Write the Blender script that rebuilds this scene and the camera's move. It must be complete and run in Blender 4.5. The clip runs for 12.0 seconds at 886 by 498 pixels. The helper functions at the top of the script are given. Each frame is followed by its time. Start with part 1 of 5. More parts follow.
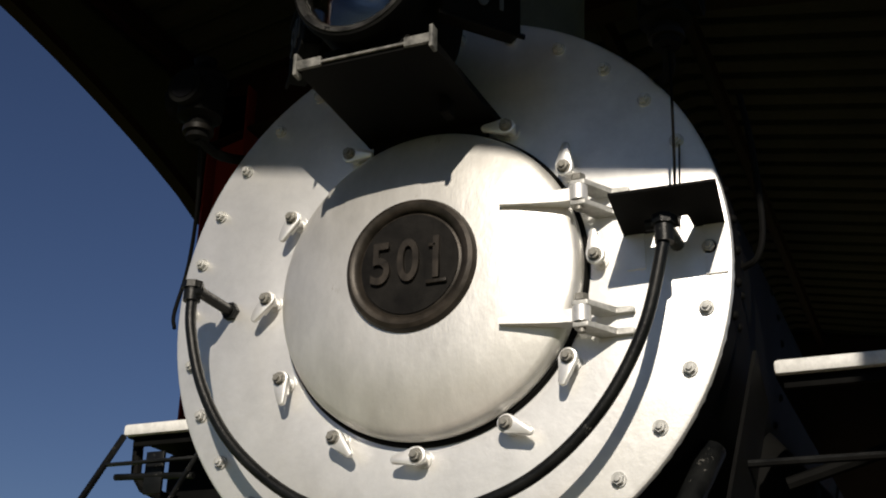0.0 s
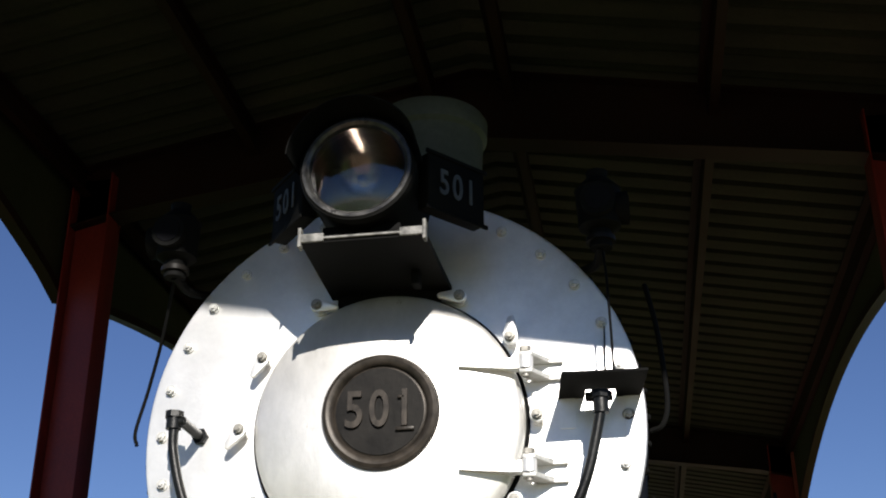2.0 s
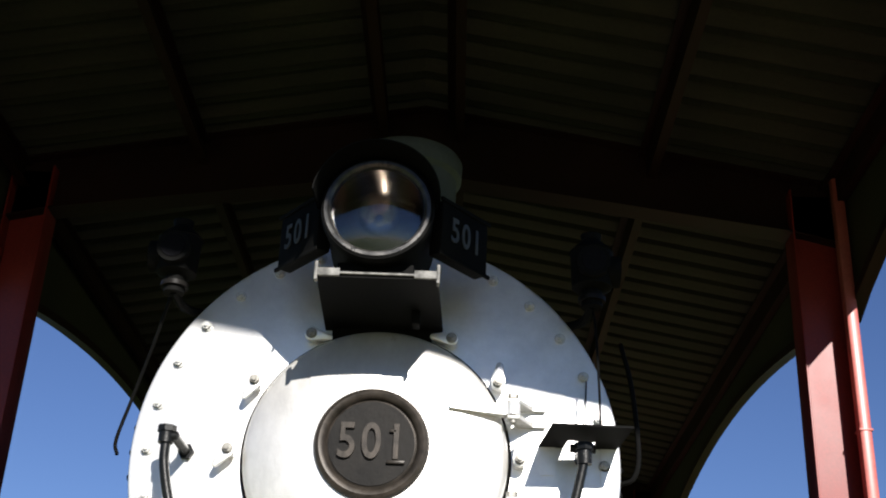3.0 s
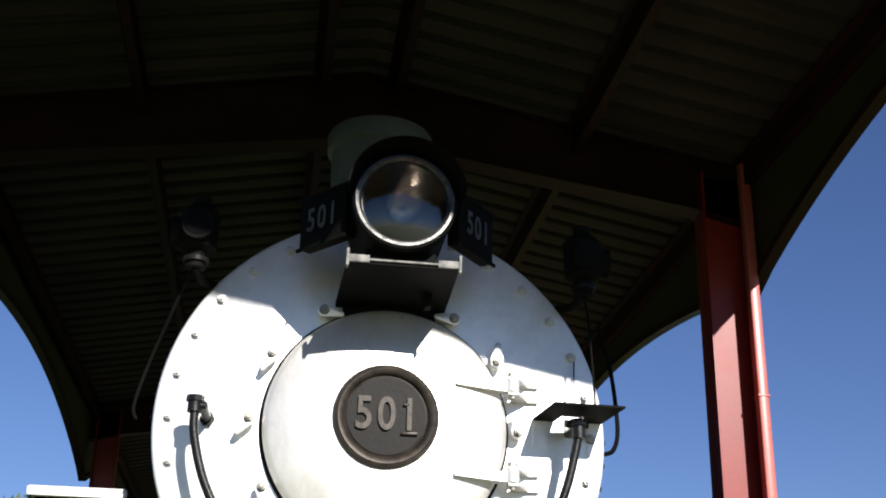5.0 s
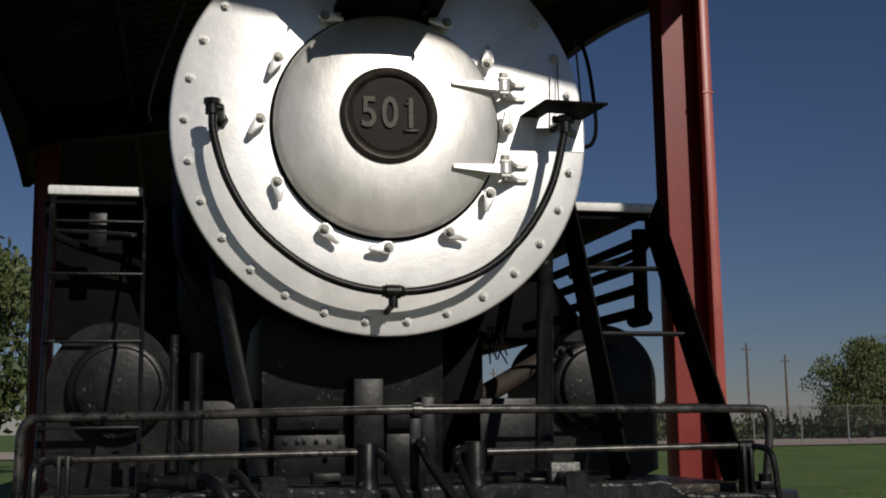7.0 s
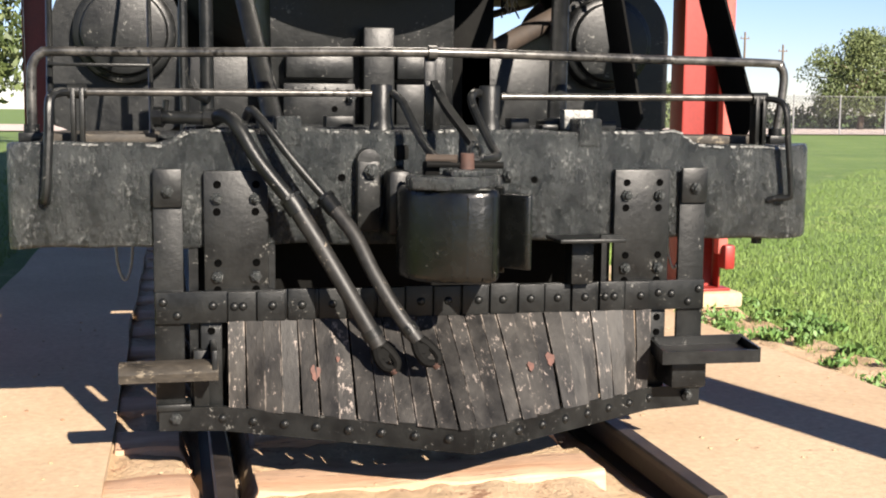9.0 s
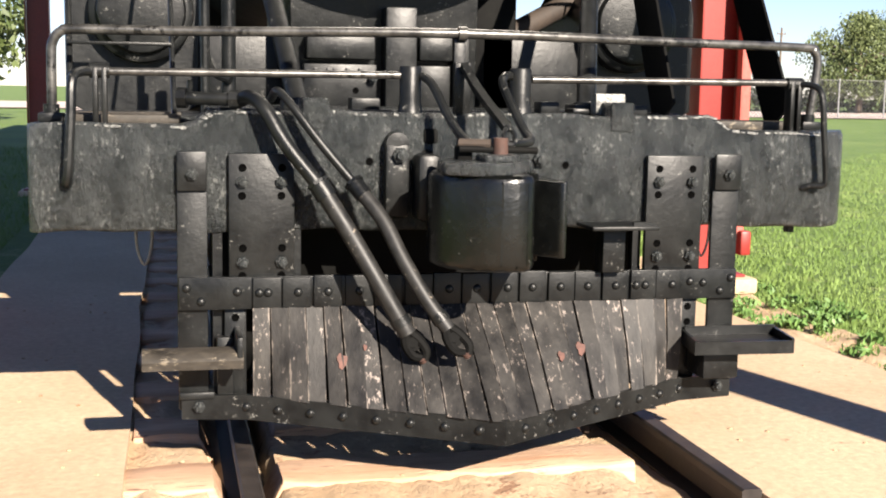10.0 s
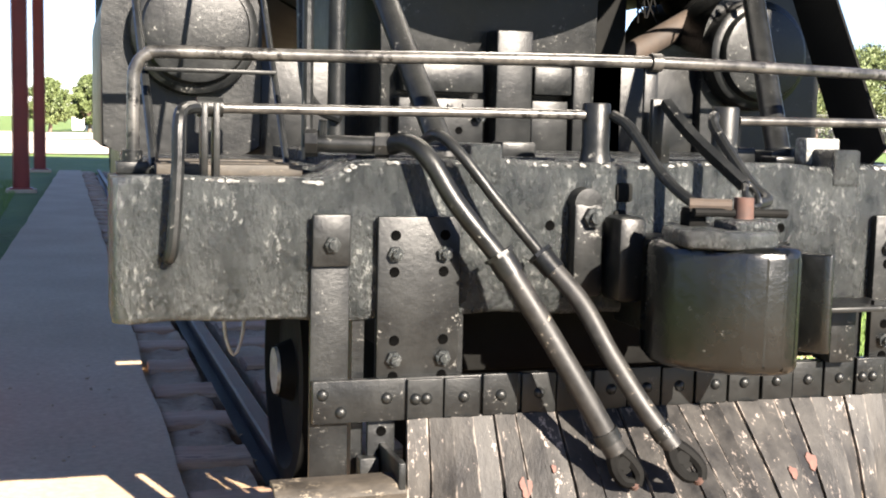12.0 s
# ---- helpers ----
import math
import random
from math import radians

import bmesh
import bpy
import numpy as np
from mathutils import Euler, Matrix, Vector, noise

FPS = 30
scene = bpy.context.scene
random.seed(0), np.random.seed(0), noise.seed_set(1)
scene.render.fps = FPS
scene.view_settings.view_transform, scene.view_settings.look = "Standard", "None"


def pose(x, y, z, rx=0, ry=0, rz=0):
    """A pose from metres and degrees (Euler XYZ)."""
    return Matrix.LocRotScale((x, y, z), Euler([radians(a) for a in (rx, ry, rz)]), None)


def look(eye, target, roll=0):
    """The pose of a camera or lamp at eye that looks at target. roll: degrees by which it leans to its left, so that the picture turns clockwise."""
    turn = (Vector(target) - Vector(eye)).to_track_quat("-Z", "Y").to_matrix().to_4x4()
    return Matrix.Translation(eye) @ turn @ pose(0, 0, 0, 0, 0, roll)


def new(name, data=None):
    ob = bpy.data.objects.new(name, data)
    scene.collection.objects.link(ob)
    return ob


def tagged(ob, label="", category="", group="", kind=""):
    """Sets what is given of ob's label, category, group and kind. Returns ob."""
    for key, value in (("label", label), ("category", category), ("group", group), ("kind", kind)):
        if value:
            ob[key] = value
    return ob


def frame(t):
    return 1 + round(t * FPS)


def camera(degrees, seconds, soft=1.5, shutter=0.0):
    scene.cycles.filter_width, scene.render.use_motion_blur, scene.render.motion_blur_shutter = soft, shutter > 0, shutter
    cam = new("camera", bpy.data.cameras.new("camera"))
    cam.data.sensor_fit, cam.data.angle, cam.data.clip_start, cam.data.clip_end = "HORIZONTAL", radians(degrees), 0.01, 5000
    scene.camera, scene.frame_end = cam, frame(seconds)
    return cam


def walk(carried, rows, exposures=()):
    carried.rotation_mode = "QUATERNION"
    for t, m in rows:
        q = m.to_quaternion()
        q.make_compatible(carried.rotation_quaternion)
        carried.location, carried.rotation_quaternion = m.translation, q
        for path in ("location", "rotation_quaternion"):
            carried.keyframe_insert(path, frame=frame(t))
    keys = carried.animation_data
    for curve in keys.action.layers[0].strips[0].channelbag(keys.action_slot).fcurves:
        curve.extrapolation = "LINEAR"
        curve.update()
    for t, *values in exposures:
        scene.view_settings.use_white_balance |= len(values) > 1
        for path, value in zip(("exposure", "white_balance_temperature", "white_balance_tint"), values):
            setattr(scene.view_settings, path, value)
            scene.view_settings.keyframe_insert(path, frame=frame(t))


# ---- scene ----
cam = camera(40.7, 12.0, soft=1.95)
PATH = [
    (0, (1.368, -2.212, 1.495), (0.632, -0.52, 2.269), 1.3),
    (0.5, (1.294, -2.47, 1.545), (0.668, -0.741, 2.331), 2.5),
    (1, (1.096, -2.735, 1.567), (0.631, -0.965, 2.374), 0.5),
    (1.5, (0.954, -2.945, 1.568), (0.574, -1.171, 2.41), 3.1),
    (2, (0.838, -3.17, 1.583), (0.551, -1.376, 2.421), -0.3),
    (2.5, (0.588, -3.304, 1.539), (0.43, -1.509, 2.406), 0.8),
    (3, (0.325, -3.43, 1.585), (0.279, -1.629, 2.452), 2.6),
    (5, (-0.415, -3.797, 1.621), (-0.164, -1.967, 2.39), 1.3),
    (5.5, (-0.507, -3.897, 1.642), (-0.219, -2.043, 2.332), 1.6),
    (6, (-0.641, -4.028, 1.629), (-0.295, -2.145, 2.205), -0.2),
    (6.5, (-0.734, -4.084, 1.595), (-0.349, -2.172, 2.036), -0.6),
    (7, (-0.844, -4.071, 1.508), (-0.415, -2.14, 1.802), -0.8),
    (7.5, (-0.904, -4.06, 1.441), (-0.451, -2.115, 1.554), -0.7),
    (7.7, (-0.905, -4.052, 1.423), (-0.451, -2.104, 1.459), -0.7),
    (9.3, (-0.913, -3.998, 1.367), (-0.474, -2.063, 1.117), 0.6),
    (9.5, (-0.93, -3.982, 1.376), (-0.49, -2.048, 1.118), 0.6),
    (10, (-1.0, -3.899, 1.376), (-0.552, -1.967, 1.113), 1.0),
    (10.5, (-1.096, -3.632, 1.332), (-0.635, -1.7, 1.091), 0.2),
    (11, (-1.164, -3.364, 1.348), (-0.695, -1.436, 1.099), 2.2),
    (11.5, (-1.428, -3.098, 1.399), (-0.848, -1.201, 1.147), 0.3),
    (12, (-1.537, -2.822, 1.395), (-0.932, -0.928, 1.185), 1.3),
]
walk(cam, [(t, look(eye, target, roll)) for t, eye, target, roll in PATH],
     exposures=[(0.0, -0.3, 7400, 10), (1.0, -0.1, 7400, 10), (2.0, 0.7, 6700, 10), (3.0, 0.85, 6600, 10), (5.0, 0.9, 6600, 10), (5.5, 0.35, 6600, 10), (6.5, -0.5, 6850, 10),
                (7.0, -0.75, 6900, 10), (7.2, -0.6, 6800, 10), (7.5, -0.35, 6700, 10), (7.7, 0.05, 6750, 10), (9.3, 1.88, 7400, 12), (10.0, 1.95, 7400, 12), (10.5, 2.3, 7450, 12), (11.0, 2.45, 7450, 12), (12.0, 2.8, 7450, 12)])

# ---- light ----
SUN = Vector((0.295, -1.0, 0.545)).normalized()      # towards the sun
world = bpy.data.worlds.new("world")
scene.world = world
world.use_nodes = True
wt = world.node_tree
sky = wt.nodes.new("ShaderNodeTexSky")
sky.sky_type = "NISHITA"
sky.sun_disc = False
sky.sun_elevation = math.asin(SUN.z)
sky.sun_rotation = math.atan2(SUN.x, SUN.y)
sky.air_density, sky.dust_density, sky.ozone_density = 1.0, 0.0, 5.0
tint = wt.nodes.new("ShaderNodeMix")
tint.data_type, tint.blend_type = "RGBA", "MULTIPLY"
tint.inputs[0].default_value = 1.0
tint.inputs[7].default_value = (0.82, 0.83, 1.05, 1)
wt.links.new(sky.outputs[0], tint.inputs[6])
wt.links.new(tint.outputs[2], wt.nodes["Background"].inputs[0])
wt.nodes["Background"].inputs[1].default_value = 0.05
sun = new("sun", bpy.data.lights.new("sun", "SUN"))
sun.data.energy, sun.data.angle, sun.data.color = 5.0, radians(0.53), (1.0, 0.965, 0.92)
sun.matrix_world = look(SUN * 30, (0, 0, 0))


# ---- materials ----
def material(name, colours, rough=0.6, metal=0.0, scale=8.0, bump=0.2, bump_scale=40.0, bump_dist=0.004, chips=None,
             chip_scale=30.0, chip_at=0.66, rough_var=0.12, per_object=0.0, spec=0.5, stretch=(1, 1, 1), coat=0.0, grain_amount=1.0, edge_wear=None):
    """Two-scale mottled paint or stone: colours is a pair, chips a third colour that shows through where it is worn."""
    m = bpy.data.materials.new(name)
    m.use_nodes = True
    t = m.node_tree
    b = t.nodes["Principled BSDF"]
    tc = t.nodes.new("ShaderNodeTexCoord")
    mp = t.nodes.new("ShaderNodeMapping")
    mp.inputs["Scale"].default_value = stretch
    t.links.new(tc.outputs["Object"], mp.inputs[0])

    def noise_tex(sc, detail, roughness=0.6):
        n = t.nodes.new("ShaderNodeTexNoise")
        n.inputs["Scale"].default_value, n.inputs["Detail"].default_value = sc, detail
        n.inputs["Roughness"].default_value = roughness
        t.links.new(mp.outputs[0], n.inputs["Vector"])
        return n

    def mix(fac, a, c):
        x = t.nodes.new("ShaderNodeMix")
        x.data_type = "RGBA"
        if isinstance(fac, float):
            x.inputs[0].default_value = fac
        else:
            t.links.new(fac, x.inputs[0])
        for sock, v in ((x.inputs[6], a), (x.inputs[7], c)):
            if isinstance(v, tuple):
                sock.default_value = (*v, 1)
            else:
                t.links.new(v, sock)
        return x.outputs[2]

    def ramp(sock, lo, hi):
        r = t.nodes.new("ShaderNodeMapRange")
        r.inputs[1].default_value, r.inputs[2].default_value = lo, hi
        t.links.new(sock, r.inputs[0])
        return r.outputs[0]

    big, fine = noise_tex(scale, 4), noise_tex(bump_scale, 6, 0.7)
    col = mix(ramp(big.outputs[0], 0.35, 0.65), colours[0], colours[1])
    grain = mix(ramp(fine.outputs[0], 0.3, 0.75), (1 - 0.22 * grain_amount,) * 3, (1 + 0.15 * grain_amount,) * 3)
    mul = t.nodes.new("ShaderNodeMix")
    mul.data_type, mul.blend_type = "RGBA", "MULTIPLY"
    mul.inputs[0].default_value = 1.0
    t.links.new(col, mul.inputs[6])
    t.links.new(grain, mul.inputs[7])
    col = mul.outputs[2]
    if chips:
        c1, c2 = noise_tex(chip_scale, 5, 0.75), noise_tex(chip_scale * 0.17, 2)
        add = t.nodes.new("ShaderNodeMath")
        add.operation = "MULTIPLY_ADD"
        t.links.new(c2.outputs[0], add.inputs[0])
        add.inputs[1].default_value = 0.45
        t.links.new(c1.outputs[0], add.inputs[2])
        col = mix(ramp(add.outputs[0], chip_at + 0.18, chip_at + 0.24), col, chips)
    if edge_wear:      # paint rubbed off along the two long edges
        sx, a1, a2, nz = (t.nodes.new(k) for k in ("ShaderNodeSeparateXYZ", "ShaderNodeMath", "ShaderNodeMath", "ShaderNodeMath"))
        t.links.new(tc.outputs["Generated"], sx.inputs[0])
        a1.operation, a1.inputs[1].default_value = "SUBTRACT", 0.5
        t.links.new(sx.outputs[0], a1.inputs[0])
        a2.operation = "ABSOLUTE"
        t.links.new(a1.outputs[0], a2.inputs[0])
        nz.operation, nz.inputs[1].default_value = "MULTIPLY_ADD", 0.55
        t.links.new(noise_tex(19.0, 4, 0.7).outputs[0], nz.inputs[0])
        t.links.new(a2.outputs[0], nz.inputs[2])
        col = mix(ramp(nz.outputs[0], 0.735, 0.80), col, edge_wear)
    if per_object:
        oi = t.nodes.new("ShaderNodeObjectInfo")
        r = t.nodes.new("ShaderNodeMapRange")
        r.inputs[3].default_value, r.inputs[4].default_value = 1 - per_object, 1 + per_object
        t.links.new(oi.outputs["Random"], r.inputs[0])
        hs = t.nodes.new("ShaderNodeHueSaturation")
        t.links.new(r.outputs[0], hs.inputs["Value"])
        t.links.new(col, hs.inputs["Color"])
        col = hs.outputs[0]
    t.links.new(col, b.inputs["Base Color"])
    r = t.nodes.new("ShaderNodeMapRange")
    r.inputs[3].default_value, r.inputs[4].default_value = max(0.05, rough - rough_var), min(1, rough + rough_var)
    t.links.new(big.outputs[0], r.inputs[0])
    t.links.new(r.outputs[0], b.inputs["Roughness"])
    b.inputs["Metallic"].default_value = metal
    b.inputs["Specular IOR Level"].default_value = spec
    b.inputs["Coat Weight"].default_value = coat
    bp = t.nodes.new("ShaderNodeBump")
    bp.inputs["Strength"].default_value, bp.inputs["Distance"].default_value = bump, bump_dist
    t.links.new(fine.outputs[0], bp.inputs["Height"])
    t.links.new(bp.outputs[0], b.inputs["Normal"])
    return m


SILVER = material("silver_paint", ((0.81, 0.805, 0.79), (0.88, 0.875, 0.86)), 0.42, 0.62, 2.2, 0.22, 9, 0.007, chips=(0.62, 0.59, 0.53), chip_scale=8, chip_at=0.79, rough_var=0.05, grain_amount=0.5)
BLACK = material("black_enamel", ((0.0035, 0.004, 0.0044), (0.0095, 0.0102, 0.0102)), 0.36, 0, 9, 0.35, 45, 0.004, chips=(0.11, 0.108, 0.10), chip_scale=65, chip_at=0.70, spec=0.22)
GLOSS = material("glossy_black_enamel", ((0.0016, 0.0019, 0.0019), (0.0042, 0.0047, 0.0045)), 0.26, 0, 9, 0.45, 16, 0.006, chips=(0.10, 0.098, 0.09), chip_scale=60, chip_at=0.74, spec=0.4, rough_var=0.07)
VOID = material("opening_shade_black", ((0.001, 0.001, 0.001), (0.002, 0.002, 0.002)), 1.0, spec=0.0)
ROUGH_BLACK = material("lumpy_black_enamel", ((0.009, 0.0108, 0.0114), (0.026, 0.0293, 0.0297)), 0.27, 0, 10, 1.0, 42, 0.022, chips=(0.10, 0.104, 0.10), chip_scale=60, chip_at=0.645, spec=0.42, stretch=(1.25, 1, 0.7), rough_var=0.16)
SLAT_BLACK = material("worn_slat_enamel", ((0.010, 0.0097, 0.0098), (0.032, 0.030, 0.028)), 0.55, 0, 9, 0.6, 26, 0.006, chips=(0.17, 0.143, 0.128), chip_scale=48, chip_at=0.655, per_object=0.3, stretch=(1.5, 1, 0.6), spec=0.22, edge_wear=(0.12, 0.103, 0.09))
SOOT = material("sooty_black", ((0.003, 0.003, 0.003), (0.006, 0.006, 0.0056)), 0.7, 0, 4, 0.3, 30, spec=0.06)
STEEL = material("worn_steel_rod", ((0.028, 0.028, 0.028), (0.10, 0.096, 0.09)), 0.32, 0.55, 14, 0.3, 60, 0.002, chips=(0.01, 0.01, 0.01), chip_scale=40, chip_at=0.62)
HOSE = material("rubber_hose", ((0.007, 0.007, 0.007), (0.016, 0.0155, 0.015)), 0.5, 0, 20, 0.3, 60, 0.002, chips=(0.13, 0.11, 0.09), chip_scale=70, chip_at=0.69, spec=0.3)
BRONZE = material("dull_bronze", ((0.020, 0.017, 0.014), (0.046, 0.038, 0.031)), 0.42, 0.3, 14, 0.25, 40, 0.003, spec=0.25)
BRONZE_DARK = material("dark_bronze", ((0.006, 0.0054, 0.0048), (0.012, 0.0108, 0.0096)), 0.5, 0.1, 12, 0.3, 40, 0.003, spec=0.12)
RUST = material("rust", ((0.03, 0.013, 0.009), (0.058, 0.025, 0.017)), 0.8, 0, 20, 0.4, 60)
WHITE = material("white_trim_paint", ((0.72, 0.72, 0.7), (0.82, 0.82, 0.8)), 0.5, 0, 6, 0.2, 40, chips=(0.35, 0.33, 0.3), chip_scale=40, chip_at=0.7)
DIGIT = material("dull_digit_paint", ((0.035, 0.042, 0.05), (0.065, 0.07, 0.078)), 0.6)
NUTMETAL = material("weathered_nut_metal", ((0.2, 0.19, 0.165), (0.36, 0.35, 0.32)), 0.42, 0.35, 30, 0.2, 80)
DOORSILVER = material("dented_silver_paint", ((0.72, 0.705, 0.67), (0.84, 0.825, 0.795)), 0.43, 0.66, 2.4, 0.2, 7, 0.009, chips=(0.54, 0.50, 0.44), chip_scale=11, chip_at=0.76, rough_var=0.06, grain_amount=0.6, stretch=(1.6, 1, 0.8))
NUTPAINT = material("dulled_silver_nut", ((0.42, 0.42, 0.4), (0.58, 0.58, 0.56)), 0.42, 0.3, 30, 0.2, 80)
LIP = material("scuffed_white_lip", ((0.06, 0.06, 0.055), (0.24, 0.235, 0.22)), 0.6, 0, 25, 0.3, 60)
# Post red made lighter: the downspout's sunlit brightness is in this colour.
PINK = material("sunlit_red_paint", ((0.34, 0.07, 0.06), (0.42, 0.11, 0.09)), 0.4, 0, 1.5, 0.1, 40, 0.001)
RED = material("red_oxide_paint", ((0.17, 0.016, 0.013), (0.215, 0.022, 0.017)), 0.42, 0, 1.5, 0.08, 60, 0.001, spec=0.35)
# Tan lowered to near black: the colour carries the roof's inner shade.
SHEET = material("shaded_roof_sheet", ((0.028, 0.026, 0.016), (0.045, 0.039, 0.024)), 0.65, 0, 1.2, 0.1, 30, 0.002, spec=0.2)
# The shelter's red, darkened in colour for the shade under the roof.
SHADED_RED = material("shaded_red_paint", ((0.012, 0.004, 0.0035), (0.02, 0.006, 0.005)), 0.6, 0, 1.5, 0.08, 60, 0.001, spec=0.15)
PINKRUST = material("flaked_pink_primer", ((0.06, 0.026, 0.02), (0.10, 0.044, 0.034)), 0.8, 0, 25, 0.3, 60)
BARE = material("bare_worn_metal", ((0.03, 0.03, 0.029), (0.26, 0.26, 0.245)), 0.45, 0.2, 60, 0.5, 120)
BROWN = material("brown_pipe", ((0.02, 0.013, 0.009), (0.042, 0.028, 0.019)), 0.8, 0, 6)
CONCRETE = material("sandy_concrete", ((0.37, 0.262, 0.165), (0.44, 0.322, 0.212)), 0.85, 0, 1.1, 0.5, 30, 0.006, chips=(0.25, 0.15, 0.09), chip_scale=7, chip_at=0.76)
SOIL = material("sandy_soil", ((0.36, 0.24, 0.14), (0.46, 0.33, 0.21)), 0.95, 0, 2.5, 1.0, 22, 0.02, chips=(0.24, 0.13, 0.075), chip_scale=9, chip_at=0.66)
TIE = material("weathered_tie_wood", ((0.34, 0.19, 0.11), (0.5, 0.33, 0.22)), 0.9, 0, 3, 0.8, 26, 0.01, chips=(0.12, 0.07, 0.05), chip_scale=30, chip_at=0.66, stretch=(0.25, 2.5, 2.5))
RAIL = material("dark_rail_steel", ((0.018, 0.014, 0.012), (0.04, 0.031, 0.026)), 0.55, 0.3, 8, 0.4, 50)
TREAD = material("worn_step_paint", ((0.014, 0.012, 0.010), (0.045, 0.038, 0.03)), 0.6, 0, 9, 0.7, 30, chips=(0.12, 0.10, 0.075), chip_scale=34, chip_at=0.655, stretch=(0.8, 1.4, 1.4), spec=0.25)
GRASS = material("lawn", ((0.07, 0.125, 0.02), (0.115, 0.175, 0.036)), 0.9, 0, 0.35, 1.0, 9, 0.05, chips=(0.16, 0.19, 0.06), chip_scale=3, chip_at=0.64)
BLADE = material("grass_blade", ((0.085, 0.15, 0.025), (0.135, 0.2, 0.045)), 0.75, 0, 0.5)
WEED = material("weed_leaf", ((0.06, 0.13, 0.03), (0.11, 0.2, 0.05)), 0.6, 0, 6)
GRAVEL = material("pale_gravel", ((0.42, 0.33, 0.28), (0.55, 0.46, 0.4)), 0.95, 0, 1.5, 1.0, 8, 0.06)
LEAF = material("tree_leaf", ((0.04, 0.062, 0.016), (0.10, 0.125, 0.04)), 0.65, 0, 0.35)
BARK = material("bark", ((0.09, 0.065, 0.045), (0.15, 0.11, 0.08)), 0.9, 0, 3, 0.8, 20)
GALV = material("galvanised_post", ((0.16, 0.16, 0.16), (0.24, 0.24, 0.24)), 0.6, 0.3)
MESHGREY = material("dark_fence_fabric", ((0.04, 0.04, 0.045), (0.07, 0.07, 0.075)), 0.8)
PLASTER = material("pale_wall", ((0.55, 0.5, 0.45), (0.65, 0.6, 0.55)), 0.8)


def glass(name, tint):
    m = bpy.data.materials.new(name)
    m.use_nodes = True
    b = m.node_tree.nodes["Principled BSDF"]
    b.inputs["Base Color"].default_value = (*tint, 1)
    b.inputs["Transmission Weight"].default_value = 1.0
    b.inputs["Roughness"].default_value = 0.03
    b.inputs["IOR"].default_value = 1.5
    return m


GLASS = glass("lamp_glass", (0.95, 0.96, 0.97))
DARKGLASS = material("unlit_marker_glass", ((0.005, 0.005, 0.006), (0.009, 0.009, 0.011)), 0.8, spec=0.02)
MIRROR = material("silvered_reflector", ((0.09, 0.082, 0.074), (0.17, 0.15, 0.13)), 0.14, 1.0, 6, 0.1, 20, 0.002, rough_var=0.04)


# ---- mesh helpers ----
def box(bm, lo, hi, bevel=0.0):
    vs = [bm.verts.new((x, y, z)) for x in (lo[0], hi[0]) for y in (lo[1], hi[1]) for z in (lo[2], hi[2])]
    fs = [bm.faces.new([vs[i] for i in f]) for f in ((0, 1, 3, 2), (4, 6, 7, 5), (0, 4, 5, 1), (2, 3, 7, 6), (0, 2, 6, 4), (1, 5, 7, 3))]
    if bevel:
        es = {e for f in fs for e in f.edges}
        bmesh.ops.bevel(bm, geom=list(es), offset=bevel, segments=2, profile=0.5, affect="EDGES")
    return bm


def rod(bm, p0, p1, r0, r1=None, n=14, caps=True):
    p0, p1 = Vector(p0), Vector(p1)
    q = (p1 - p0).to_track_quat("Z", "Y")
    rings = []
    for p, r in ((p0, r0), (p1, r0 if r1 is None else r1)):
        rings.append([bm.verts.new(p + q @ Vector((r * math.cos(2 * math.pi * k / n), r * math.sin(2 * math.pi * k / n), 0))) for k in range(n)])
    for k in range(n):
        bm.faces.new((rings[0][k], rings[0][(k + 1) % n], rings[1][(k + 1) % n], rings[1][k]))
    if caps:
        bm.faces.new(rings[0][::-1])
        bm.faces.new(rings[1])
    return bm


def curve_points(pts, steps=6):
    """A smooth line through the points."""
    P = [Vector(p) for p in pts]
    P = [2 * P[0] - P[1]] + P + [2 * P[-1] - P[-2]]
    out = []
    for i in range(1, len(P) - 2):
        a, b, c, d = P[i - 1:i + 3]
        for k in range(steps):
            t = k / steps
            out.append(0.5 * (2 * b + (c - a) * t + (2 * a - 5 * b + 4 * c - d) * t * t + (3 * b - a - 3 * c + d) * t ** 3))
    return out + [P[-2]]


def tube(bm, pts, r, n=10, smooth=6):
    pts = curve_points(pts, smooth) if smooth else [Vector(p) for p in pts]
    rings, up = [], None
    for i, p in enumerate(pts):
        d = (pts[min(i + 1, len(pts) - 1)] - pts[max(i - 1, 0)]).normalized()
        if up is None:
            up = d.orthogonal().normalized()
        up = (up - d * up.dot(d)).normalized()
        side = d.cross(up)
        rr = r(i / (len(pts) - 1)) if callable(r) else r
        rings.append([bm.verts.new(p + rr * (math.cos(2 * math.pi * k / n) * up + math.sin(2 * math.pi * k / n) * side)) for k in range(n)])
    for a, b in zip(rings, rings[1:]):
        for k in range(n):
            bm.faces.new((a[k], a[(k + 1) % n], b[(k + 1) % n], b[k]))
    bm.faces.new(rings[0][::-1])
    bm.faces.new(rings[-1])
    return bm


